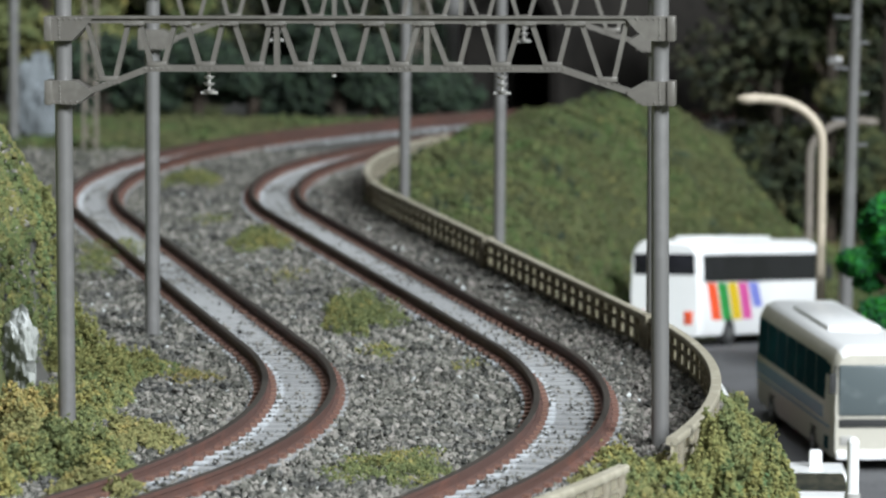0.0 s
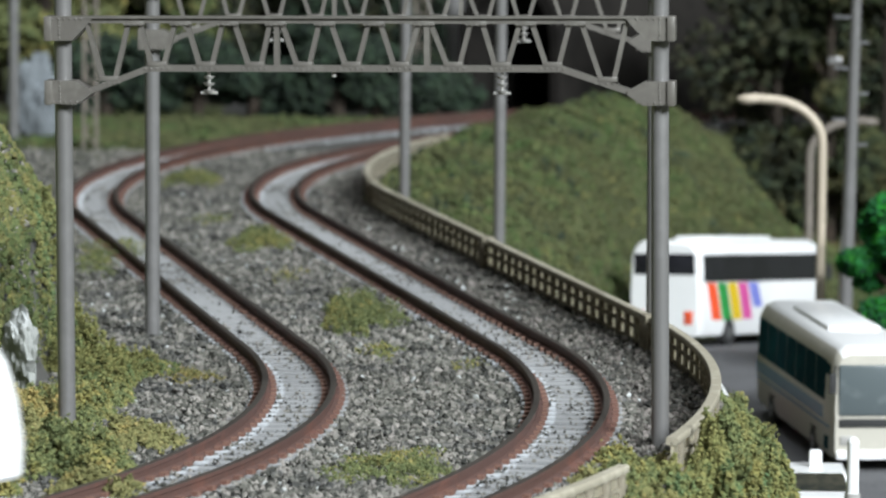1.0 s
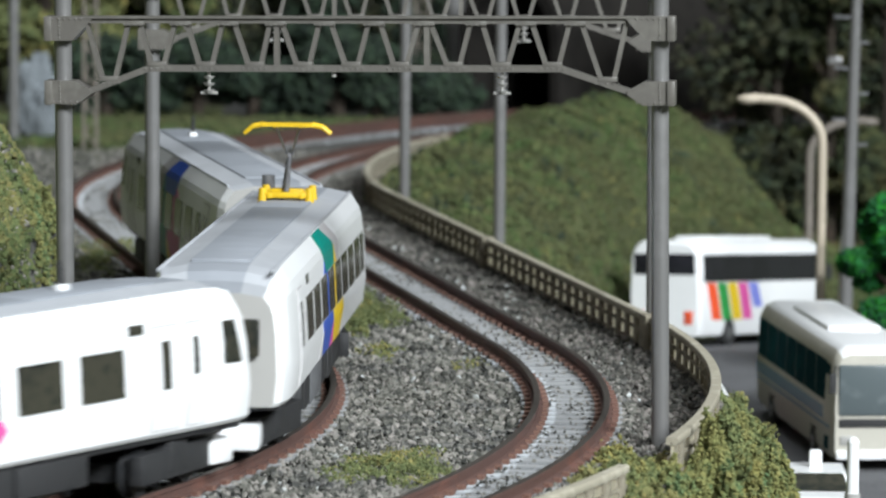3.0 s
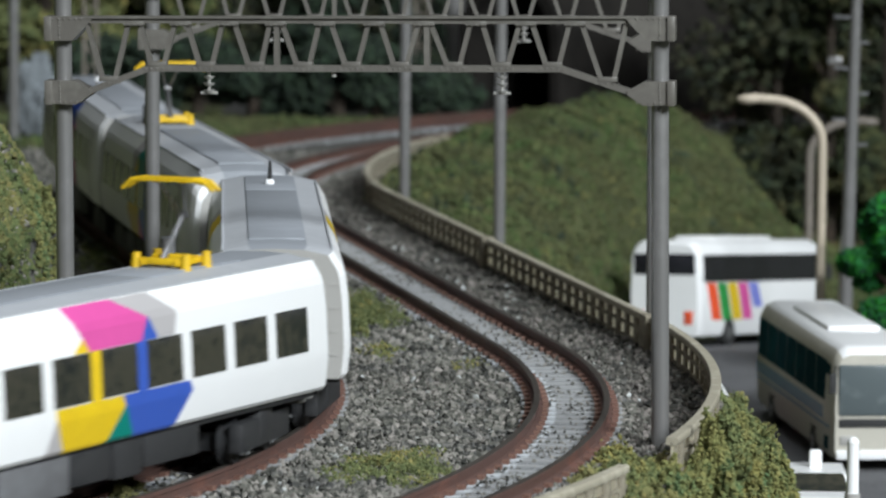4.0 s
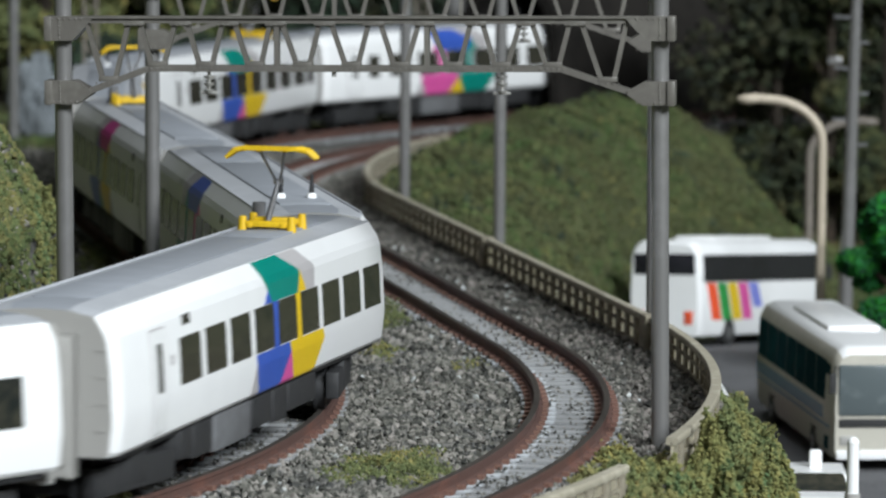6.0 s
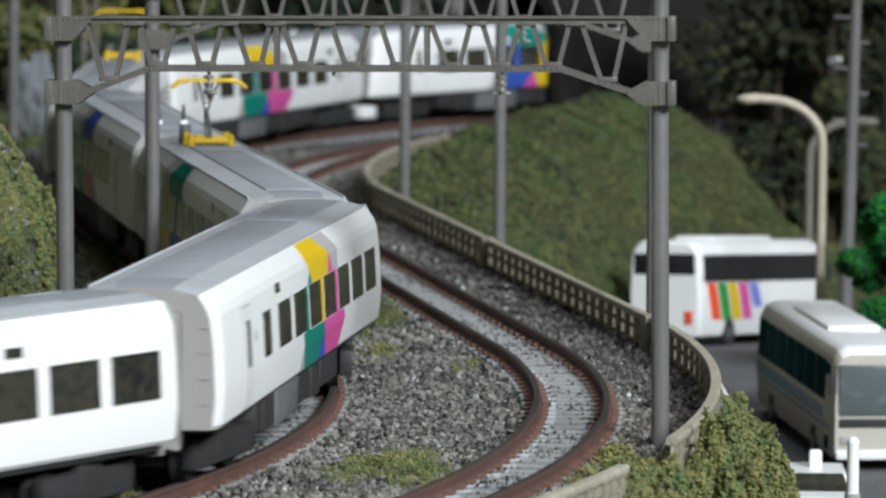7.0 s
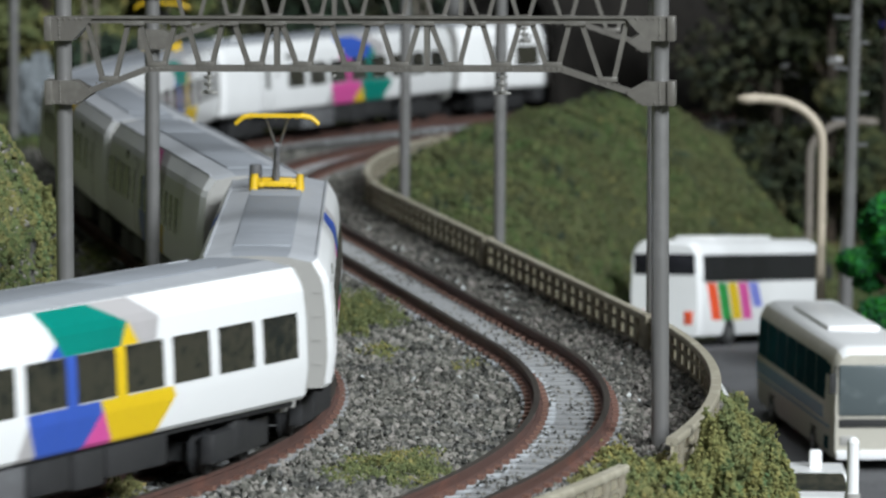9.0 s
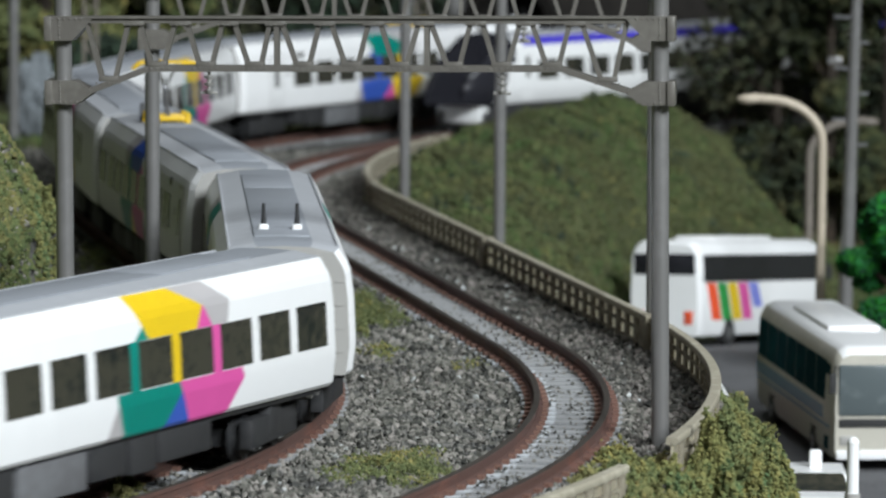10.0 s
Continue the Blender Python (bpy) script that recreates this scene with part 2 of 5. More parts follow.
class Line:
    """A track's centre line, offset to the right by off; s = 0 at the near curve's apex, growing away from the camera."""

    def __init__(self, which, off=0.0):
        r1 = R1 + (GAP if which else 0) + off
        r2 = R2 + (0 if which else GAP) - off
        v = Vector(C2) - Vector(C1)
        a = math.atan2(v.y, v.x) - math.acos((r1 + r2) / v.length)
        self.r1, self.r2, self.a = r1, r2, a
        p = Vector(C1) + r1 * Vector((math.cos(a), math.sin(a)))
        q = Vector(C2) - r2 * Vector((math.cos(a), math.sin(a)))
        self.p, self.q, self.tan = p, q, (q - p).length
        self.s1 = r1 * a
        self.s2 = self.s1 + self.tan
        self.start = -0.5 * math.pi * r1
        self.stop = self.s2 + 1.95 * r2

    def at(self, s):
        """x, y and heading (radians)."""
        if s < self.start:
            x, y, h = self.at(self.start)
            return x + (s - self.start) * math.cos(h), y + (s - self.start) * math.sin(h), h
        if s > self.stop:
            x, y, h = self.at(self.stop)
            return x + (s - self.stop) * math.cos(h), y + (s - self.stop) * math.sin(h), h
        if s < self.s1:
            b = s / self.r1
            return C1[0] + self.r1 * math.cos(b), C1[1] + self.r1 * math.sin(b), b + math.pi / 2
        if s < self.s2:
            k = (s - self.s1) / self.tan
            w = self.p.lerp(self.q, k)
            return w.x, w.y, self.a + math.pi / 2
        b = self.a + math.pi - (s - self.s2) / self.r2
        return C2[0] + self.r2 * math.cos(b), C2[1] + self.r2 * math.sin(b), b - math.pi / 2

    def points(self, s0, s1, step, z=0.0):
        n = max(2, int((s1 - s0) / step) + 1)
        out = []
        for i in range(n):
            x, y, h = self.at(s0 + (s1 - s0) * i / (n - 1))
            out.append((x, y, z, math.sin(h), -math.cos(h)))
        return out


OUTER, INNER = Line(0), Line(1)


def offset_right(x, y):
    """Signed distance of many places to the right of the inner track's centre line."""
    a, r1, r2 = INNER.a, INNER.r1, INNER.r2
    tx, ty = -math.sin(a), math.cos(a)
    along = (x - INNER.p.x) * tx + (y - INNER.p.y) * ty
    near = np.hypot(x - C1[0], y - C1[1]) - r1
    far = r2 - np.hypot(x - C2[0], y - C2[1])
    mid = (x - INNER.p.x) * math.cos(a) + (y - INNER.p.y) * math.sin(a)
    return np.where(along < 0, near, np.where(along > INNER.tan, far, mid))


def ease(t):
    t = np.clip(t, 0, 1)
    return t * t * (3 - 2 * t)


def ripple(x, y, seed=0.0):
    return (np.sin(x * 0.21 + y * 0.13 + seed) + np.sin(x * 0.09 - y * 0.17 + 1.7 * seed) + np.sin(x * 0.37 + y * 0.29 + 2.3 * seed) * 0.5
            + np.sin(-x * 0.61 + y * 0.47 + seed) * 0.35) / 2.85


ROAD_Z = -30.0


def road_z(y):
    """The street's surface, which falls away beyond the hill's foot."""
    return ROAD_Z - 0.08 * np.clip(np.asarray(y, float) - 1005, 0, 180)



def ground_height(x, y):
    """The layout's surface in millimetres."""
    x, y = np.asarray(x, float), np.asarray(y, float)
    o = offset_right(x, y)
    z = np.full(x.shape, -2.9)
    # embankment down to the street beyond the fence
    z = np.where(o > 21, -2.9 - 27.8 * ease((o - 21) / 17), z)
    z = np.where(o < 20.5, z + 1.2 * ease((o - 10) / 9), z)
    z = z + np.where(o > 21, road_z(y) - ROAD_Z, 0) * ease((o - 21) / 17)
    # grassy hill inside the far curve
    ridge = np.interp(x, [-20, -7, 16, 40, 55, 68, 82, 100], [-3, 3, 6, 10, 6.5, -3, -20, -31])
    foot_y = np.interp(x, [-10, 10, 30, 45, 90], [1010, 930, 985, 1082, 1095])
    foot_z = np.interp(x, [-10, 5, 25, 42], [-4, -5, -20, -31])
    top_y = np.interp(x, [-15, 0, 30, 90], [1120, 1165, 1190, 1200])
    hill = foot_z + (ridge - foot_z) * np.sin(0.5 * np.pi * np.clip((y - foot_y) / (top_y - foot_y), 0, 1)) ** 1.2
    hill = np.where(y > top_y, ridge - (ridge - np.interp(x, [30, 80], [-8, -32])) * ease((y - top_y) / 60), hill)
    hill = hill + 2.0 * ripple(x * 1.3, y * 0.7, 3) + 0.6 * ripple(x * 3, y * 2, 4)
    z = np.where((o > 20) & (y > foot_y), np.maximum(z, np.minimum(hill, -2.9 + (o - 20) * 1.2)), z)
    # turf bank on the outer side
    face = -57.5 - 2 * ripple(x * 0 + 5, y * 1.5, 1) - np.clip((y - 760) * 0.35, 0, 60) - np.clip((700 - y) * 0.25, 0, 60)
    bank = np.clip(face - x, 0, 26)
    z = z + np.where(x < face, np.minimum(bank * 7, 15 + bank * 1.55), 0) * ease((y - 560) / 80) * (1 - ease((y - 860) / 120))
    z = z + 0.25 * ripple(x * 3, y * 3, 5)
    return z


def ground():
    def sheet(name, xs, ys, material, drop=0.0):
        X, Y = np.meshgrid(xs, ys)
        Z = ground_height(X, Y) - drop
        v = np.stack([X, Y, Z], -1).reshape(-1, 3)
        nx, ny = len(xs), len(ys)
        i = (np.arange(ny - 1)[:, None] * nx + np.arange(nx - 1)[None]).reshape(-1)
        return mesh_object(name, v, np.stack([i, i + 1, i + nx + 1, i + nx], 1), material)
    xs = np.unique(np.r_[np.arange(-2400, -140, 60.0), np.arange(-140, 140, 2.0), np.arange(140, 2200, 60.0)])
    ys = np.unique(np.r_[np.arange(-60, 480, 30.0), np.arange(480, 1320, 3.0), np.arange(1320, 2000, 40.0)])
    g = sheet("ground", xs, ys, BALLAST)
    for p in g.data.polygons:
        p.use_smooth = True
    g.data.materials.append(EARTH)
    c = np.array([p.center for p in g.data.polygons]) / MM
    o = offset_right(c[:, 0], c[:, 1])
    grass = (o > 21) | (c[:, 0] < -60)
    g.data.polygons.foreach_set("material_index", grass.astype(np.int32))
    tagged(g, "grey ballast bed and turf-covered earth of a model railway", "ground", kind="structure")


ground()


def road():
    bm = bmesh.new()
    sweep(bm, [(227, y, float(road_z(y)), 1, 0) for y in (520, 1004.8, 1005.2, 1180)], [(-193, -1.2), (193, -1.2), (193, 0), (-193, 0)])
    r = part("road", bm, ASPHALT, flat=True)
    tagged(r, "grey asphalt street below the railway embankment", "road", kind="structure")
    for x, y, w, l in ((64, 975, 0.8, 26), (64, 930, 0.8, 26)):
        ln = part("lane_line", boxes((x, x + w, y, y + l, ROAD_Z, ROAD_Z + 0.05)), LINE, r)


road()


# ---- tracks ----
RAIL_PROFILE = [(-0.95, -2.1), (0.95, -2.1), (0.95, -1.75), (0.22, -1.5), (0.22, -0.75), (0.42, -0.6), (0.42, -0.02), (0.36, 0.0),
                (-0.36, 0.0), (-0.42, -0.02), (-0.42, -0.6), (-0.22, -0.75), (-0.22, -1.5), (-0.95, -1.75)]


RAIL_PROFILE = [(a, z * 0.87) for a, z in RAIL_PROFILE]


def rail(line, side, parent):
    bm = bmesh.new()
    sweep(bm, Line(line, side * 4.75).points(-1950, 2150 if line else 1450, 8.0), RAIL_PROFILE)
    bm.faces.ensure_lookup_table()
    n = len(RAIL_PROFILE)
    for i, f in enumerate(bm.faces):
        k = i % n
        if i < len(bm.faces) - 2 and k in (6, 7, 8):
            f.material_index = 1
    part("rail", bm, [RAIL_SIDE, RAIL_TOP], parent, "rust-brown painted rail with a worn dark head")


def sleeper_mesh():
    bm = boxes((-0.86, 0.86, -6.9, 6.9, -2.9, -2.0), bevel=0.12)
    for s in (-1, 1):
        for k in (-1, 1):
            box(bm, -0.75, 0.75, s * 4.75 + k * 1.2 - 0.42, s * 4.75 + k * 1.2 + 0.42, -2.06, -1.45)
    for v in bm.verts:
        v.co *= MM
    bmesh.ops.recalc_face_normals(bm, faces=bm.faces)
    me = bpy.data.meshes.new("sleeper")
    for f in bm.faces:
        f.material_index = 1 if f.calc_center_median().z > -1.97 * MM else 0
    bm.to_mesh(me)
    bm.free()
    me.materials.append(SLEEPER)
    me.materials.append(CHAIR)
    return me


SLEEPER_MESH = sleeper_mesh()


def track(which, label):
    t = tagged(empty("railway_track"), label, "railway track", group="pair of curving tracks")
    rail(which, -1, t)
    rail(which, 1, t)
    bm = bmesh.new()
    sweep(bm, Line(which).points(-1950, 2150 if which else 1450, 8.0), [(-4.2, -3.2), (4.2, -3.2), (3.9, -2.2), (-3.9, -2.2)])
    part("ballast_bed", bm, BED, t, "dark grey fine ballast between the rails")
    line = Line(which)
    for i in range(int(760 / 5.0)):
        s = -210 + i * 5.0
        x, y, h = line.at(s)
        shared("sleeper", SLEEPER_MESH, t, at_mm(x, y, random.uniform(0.14, 0.27), 0, 0, math.degrees(h) + random.uniform(-0.6, 0.6)))
    verts, faces = [], []
    quads = np.array([(0, 1, 3, 2), (4, 6, 7, 5), (0, 4, 5, 1), (2, 3, 7, 6), (0, 2, 6, 4), (1, 5, 7, 3)])
    block = np.array([(a, b, c) for a in (-1.05, 1.05) for b in (-6.9, 6.9) for c in (-2.9, -2.0)])
    for s in [-1950 + i * 5.0 for i in range(348)] + [551 + i * 5.0 for i in range(318 if which else 178)]:
        x, y, h = line.at(s)
        turn = np.array([(math.cos(h), math.sin(h), 0), (-math.sin(h), math.cos(h), 0), (0, 0, 1)])
        faces.append(quads + 8 * len(verts))
        verts.append(block @ turn + np.array((x, y, 0)))
    tagged(mesh_object("distant_sleeper", np.concatenate(verts), np.concatenate(faces), SLEEPER, t), kind="stuff")


track(0, "curving model track with rust-brown rails, pale concrete sleepers, outer line")
track(1, "curving model track with rust-brown rails, pale concrete sleepers, inner line")


# ---- ballast stones ----
def ballast_stones():
    rng = np.random.default_rng(4)
    n = 112000
    y = 540 + 640 * rng.random(n) ** 1.7
    x = np.where(y < 760, rng.uniform(-75, 42, n), rng.uniform(-105, 30, n))
    o = offset_right(x, y)
    oo = o + GAP
    keep = (o < 20.5)
    for d in (np.abs(o), np.abs(oo)):
        # fewer and lower stones between and beside the rails
        keep &= ~((d < 5.8) & (rng.random(n) < 0.62 + 0.3 * np.sin(x * 0.31 + y * 0.11)))
        keep &= np.abs(d - 4.75) > 1.15
    x, y, o, oo = x[keep], y[keep], o[keep], oo[keep]
    z = ground_height(x, y)
    near = np.minimum(np.abs(o), np.abs(oo))
    size = rng.uniform(0.30, 0.74, len(x)) * np.where(rng.random(len(x)) < 0.06, 1.4, 1)
    size = np.where(near < 5.8, size * 0.5, size)
    z = z + np.where(near < 3.9, 0.92, np.where(near < 8.5, 0.55, 0.15)) + rng.uniform(-0.1, 0.35, len(x))
    # most stones right of the inner track, towards the fence, are darker
    by_fence = (o > 8.5) & (rng.random(len(x)) < 0.8)
    for k, material, label in ((~by_fence, STONE, "loose grey and white crushed ballast stones"), (by_fence, STONE_DARK, "dark ballast stones beside the fence")):
        v, f = shards(np.stack([x, y, z], 1)[k], size[k] * 0.9, rng, 0.8, 0.4)
        tagged(mesh_object("ballast", v, f, material), label, "ballast", kind="stuff")


ballast_stones()


def pale_stones():
    rng = np.random.default_rng(14)
    n = 900
    x, y = rng.uniform(-62, 34, n), 560 + 500 * rng.random(n) ** 1.5
    o = offset_right(x, y)
    k = (o < 18) & (np.abs(o) > 8) & (np.abs(o + GAP) > 8)
    x, y = x[k], y[k]
    v, f = shards(np.stack([x, y, ground_height(x, y) + 0.45], 1), rng.uniform(0.25, 0.6, len(x)), rng, 0.8, 0.4)
    tagged(mesh_object("pale_ballast", v, f, ROCK), "scattered near-white ballast stones", "ballast", kind="stuff")


pale_stones()


# ---- turf, shrubs and trees ----
def tuft(name, x, y, rx, ry, h, n, material, seed, label, size=(0.08, 0.24), turn=0.0, base=None, yellow=None):
    """A low mound of crumbled foam turf with an uneven outline."""
    n = int(n * 2.3)
    rng = np.random.default_rng(seed)
    a, r = rng.uniform(0, 2 * np.pi, n), np.sqrt(rng.random(n))
    lobe = 0.72 + 0.2 * np.sin(3 * a + seed) + 0.14 * np.sin(5 * a + 2 * seed) + 0.1 * np.sin(9 * a + seed)
    u, w = r * lobe * np.cos(a) * rx, r * lobe * np.sin(a) * ry
    X = x + u * math.cos(turn) - w * math.sin(turn)
    Y = y + u * math.sin(turn) + w * math.cos(turn)
    top = np.clip(1 - r * r, 0, 1) ** 0.8 * h * (0.72 + 0.55 * ripple(X * 5, Y * 4, seed) + 0.25 * ripple(X * 14, Y * 12, seed)) + rng.exponential(0.22, n)
    Z = (ground_height(X, Y) if base is None else base) + top * rng.random(n) ** 0.35
    v, f = shards(np.stack([X, Y, Z], 1), rng.uniform(*size, n), rng, 0.9, 0.75)
    ob = mesh_object(name, v, f, material)
    return tagged(ob, label, "shrub" if "shrub" in name else "turf", kind="thing" if "shrub" in name else "")


TUFTS = "low tufts of crumbled turf on the ballast"
for k, (x, y, rx, ry, h, n, m_) in enumerate((
        (-13.5, 790, 8, 26, 5.2, 3200, TURF), (-34.5, 930, 8, 22, 3.4, 1800, TURF), (-55, 1085, 9, 26, 2.6, 1500, TURF),
        (-5.5, 612, 11, 24, 1.6, 3000, TURF), (-18, 572, 8, 10, 1.2, 1200, TURF), (-9, 745, 4, 14, 1.2, 500, TURF),
        (-60, 905, 10, 50, 1.8, 2200, TURF), (-36, 712, 5, 12, 1.0, 600, TURF_YELLOW), (5, 730, 5, 10, 0.6, 200, TURF),
        (-15, 820, 6, 20, 0.8, 350, TURF), (-46, 985, 6, 16, 0.8, 260, TURF), (-28, 870, 5, 20, 0.6, 200, TURF_YELLOW))):
    tuft("turf_tuft", x, y, rx, ry, h, n, m_, 20 + k, "olive-green crumbled foam turf tuft on the ballast")
for k, (x, y, rx, ry, h, n, m_) in enumerate((
        (-46, 612, 11, 22, 6.0, 5200, TURF), (-55, 640, 9, 24, 7.0, 4000, TURF_YELLOW), (-50, 672, 10, 22, 4.5, 4200, TURF),
        (-47, 712, 9, 26, 4.0, 4200, SHRUB_GREEN), (-56, 735, 7, 26, 9.0, 3800, SHRUB_GREEN), (-40, 640, 8, 22, 2.0, 2600, TURF_YELLOW),
        (-41, 590, 8, 16, 3.4, 2600, TURF_YELLOW), (-58, 590, 10, 18, 12.0, 4200, TURF))):
    tuft("shrub", x, y, rx, ry, h, n, m_, 60 + k, "bushy olive and yellow foam shrub beside the railway", size=(0.12, 0.36))
for k, (x, y, rx, ry, h, n, m_) in enumerate((   # along the embankment's shoulder, by the fence's break
        (21.8, 617, 4, 11, 2.6, 1800, TURF), (18.2, 600, 4, 9, 2.2, 1600, TURF_YELLOW), (20.5, 580, 7, 15, 4.4, 3400, TURF), (26.1, 575, 6, 11, 4.6, 3000, TURF_YELLOW), (23.6, 592, 5, 11, 3.2, 2800, TURF),
        (30.3, 590, 6, 10, 5.0, 3200, SHRUB_GREEN), (27.1, 607, 4, 8, 1.6, 1600, TURF_YELLOW), (32.4, 575, 7, 12, 11, 3600, TURF),
        (34.2, 606, 5, 11, 8.6, 3600, SHRUB_GREEN), (36.5, 622, 5, 12, 7.6, 3400, TURF), (38.7, 637, 5, 13, 6.0, 3400, SHRUB_GREEN))):
    tuft("shrub", x, y, rx, ry, h, n, m_, 90 + k, "bushy olive foam shrub on the embankment beside the fence", size=(0.12, 0.36))
for k, (x, y, rx, ry, h, n, m_) in enumerate((   # lower down the embankment
        (36.5, 590, 7, 13, 14, 3800, SHRUB_GREEN), (39.8, 606, 7, 14, 13, 3800, TURF), (42.6, 621, 7, 14, 12, 3800, SHRUB_GREEN),
        (44.7, 636, 7, 14, 10.5, 3600, TURF), (46.2, 652, 7, 14, 9.0, 3400, SHRUB_GREEN), (47.2, 671, 7, 16, 7.4, 3200, TURF),
        (47.1, 690, 7, 16, 7.0, 3000, SHRUB_GREEN), (45.9, 711, 6, 18, 7.0, 2600, TURF), (42.9, 735, 6, 20, 6.5, 2400, SHRUB_GREEN),
        (41, 583, 8, 14, 16, 3600, TURF))):
    tuft("shrub", x, y, rx, ry, h, n, m_, 110 + k, "green and olive foam shrub low on the embankment", size=(0.13, 0.38))
for k, (x, y, rx, ry, h, n) in enumerate(((-12.5, 1022, 4, 14, 3.6, 900), (12.5, 915, 3, 16, 1.4, 500), (1.5, 962, 3.5, 18, 1.6, 500), (27.6, 800, 3, 18, 1.0, 400))):
    tuft("shrub", x, y, rx, ry, h, n, SHRUB_GREEN, 130 + k, "dark green foam shrub grown against the fence foot", size=(0.2, 0.5))


def turf_cover(name, x0, x1, y0, y1, n, material, seed, test, label, size=(0.3, 0.8)):
    rng = np.random.default_rng(seed)
    x, y = rng.uniform(x0, x1, n), rng.uniform(y0, y1, n)
    k = test(x, y)
    x, y = x[k], y[k]
    z = ground_height(x, y) + rng.uniform(-0.2, 0.7, len(x)) + 0.5 * np.clip(ripple(x * 5, y * 4, seed), 0, 1)
    v, f = shards(np.stack([x, y, z], 1), rng.uniform(*size, len(x)), rng, 0.8, 0.7)
    return tagged(mesh_object(name, v, f, material), label, "turf", kind="stuff")


patchy = lambda x, y, s, t: ripple(x * 1.6, y * 0.9, s) > t
turf_cover("hill_turf", -14, 110, 900, 1230, 34000, TURF_GREEN, 5, lambda x, y: (offset_right(x, y) > 21.5) & (ground_height(x, y) > road_z(y) + 0.8), "green turf covering the grassy hill", (0.35, 0.85))
turf_cover("hill_turf", -14, 110, 900, 1230, 20000, HILL_OLIVE, 6, lambda x, y: (offset_right(x, y) > 21.5) & (ground_height(x, y) > road_z(y) + 0.8) & patchy(x, y, 2, 0.05), "olive turf patches on the grassy hill", (0.35, 0.85))
turf_cover("hill_turf", -14, 110, 900, 1230, 11000, TURF_DARK, 16, lambda x, y: (offset_right(x, y) > 21.5) & (ground_height(x, y) > road_z(y) + 0.8) & patchy(x * 0.7, y * 0.8, 7, 0.3), "dark green turf patches on the grassy hill", (0.35, 0.85))
turf_cover("bank_turf", 20, 80, 560, 960, 26000, TURF, 7, lambda x, y: (offset_right(x, y) > 21.5) & (ground_height(x, y) > ROAD_Z + 0.6), "olive turf on the railway embankment")
turf_cover("bank_turf", -84, -56, 660, 830, 34000, HILL_OLIVE, 8, lambda x, y: (ground_height(x, y) > 0), "green turf on the steep bank beside the track", (0.3, 0.8))
turf_cover("bank_turf", -84, -56, 660, 830, 22000, TURF, 9, lambda x, y: (ground_height(x, y) > 0) & patchy(x * 2, y, 4, 0.25), "yellowed turf on the steep bank beside the track", (0.25, 0.6))
turf_cover("verge_turf", -130, 10, 1195, 1300, 14000, TURF_GREEN, 10, lambda x, y: (offset_right(x, y) < -52), "green turf verge behind the far curve", (0.6, 1.3))


def foliage_tree(name, x, y, z0, height, crown, n, leaf, seed, label, leaf_size=(1.0, 2.4), trunk_r=2.0, low=0.25):
    """A tapered trunk with limbs and a crown of many small foam clumps, with gaps and an uneven outline."""
    rng = np.random.default_rng(seed)
    root = tagged(empty(name, at_mm(x, y, z0)), label, "tree")
    bm = bmesh.new()
    rod(bm, (0, 0, 0), (rng.uniform(-1, 1), 0, height * 0.8), trunk_r, trunk_r * 0.35, 8)
    lumps = []
    for k in range(11):
        a, hh = rng.uniform(0, 6.28), height * rng.uniform(low, 0.92)
        reach = crown * (0.25 + 0.6 * math.sin(math.pi * min(0.95, max(0.1, 1 - hh / height + 0.15)))) * rng.uniform(0.6, 1.0)
        tip = (reach * math.cos(a), reach * math.sin(a), hh)
        rod(bm, (0, 0, hh - height * 0.12), tip, trunk_r * 0.35, trunk_r * 0.12, 6)
        lumps.append((tip, crown * rng.uniform(0.35, 0.62)))
    lumps.append(((0, 0, height * 0.9), crown * 0.45))
    part("trunk", bm, BARK, root)
    pick = rng.integers(0, len(lumps), n)
    c = np.array([l[0] for l in lumps])[pick]
    r = np.array([l[1] for l in lumps])[pick]
    d = rng.normal(size=(n, 3))
    d /= np.linalg.norm(d, axis=1)[:, None]
    p = c + d * (r * rng.random(n) ** 0.3)[:, None] * np.array([1, 1, 0.8])
    v, f = shards(p, rng.uniform(*leaf_size, n), rng, 0.8)
    tagged(mesh_object("crown", v, f, leaf, root), kind="stuff")
    return root


rt = random.Random(3)
for k in range(26):   # dark wood behind the far curve
    x = -150 + k * 8.0 + rt.uniform(-4, 4)
    if -9 < x < 66:
        continue
    foliage_tree("tree", x, 1345 + rt.uniform(0, 50) + max(0, x) * 0.6, -6, rt.uniform(44, 62), rt.uniform(15, 22), 1500,
                 (TURF if x < -92 else HILL_OLIVE) if x < -68 else (LEAF_DARK if k % 4 else TURF_DARK), 100 + k, "dark green foam tree in the wood behind the tracks", (1.0, 2.2))
for k in range(15):   # brown-green trees beyond the street, clear of both tracks
    x, y = 82 + (k % 5) * 16 + rt.uniform(-4, 4), 1250 + (k // 5) * 45 + rt.uniform(-10, 10)
    dx, dy = x - C2[0], y - C2[1]
    r = math.hypot(dx, dy)
    if r > R2 - 36:
        x, y = C2[0] + dx / r * (500 + 12 * (k % 3)), C2[1] + dy / r * (500 + 12 * (k % 3))
    foliage_tree("tree", x, y, -46 if r <= R2 - 36 else -4, rt.uniform(87, 112) - 6 * (k % 5 == 0), rt.uniform(17, 25), 3000,
                 LEAF_BROWN if k % 3 else LEAF_DARK, 150 + k, "dark brown-green foam tree beyond the street", (0.8, 1.7), low=0.1)
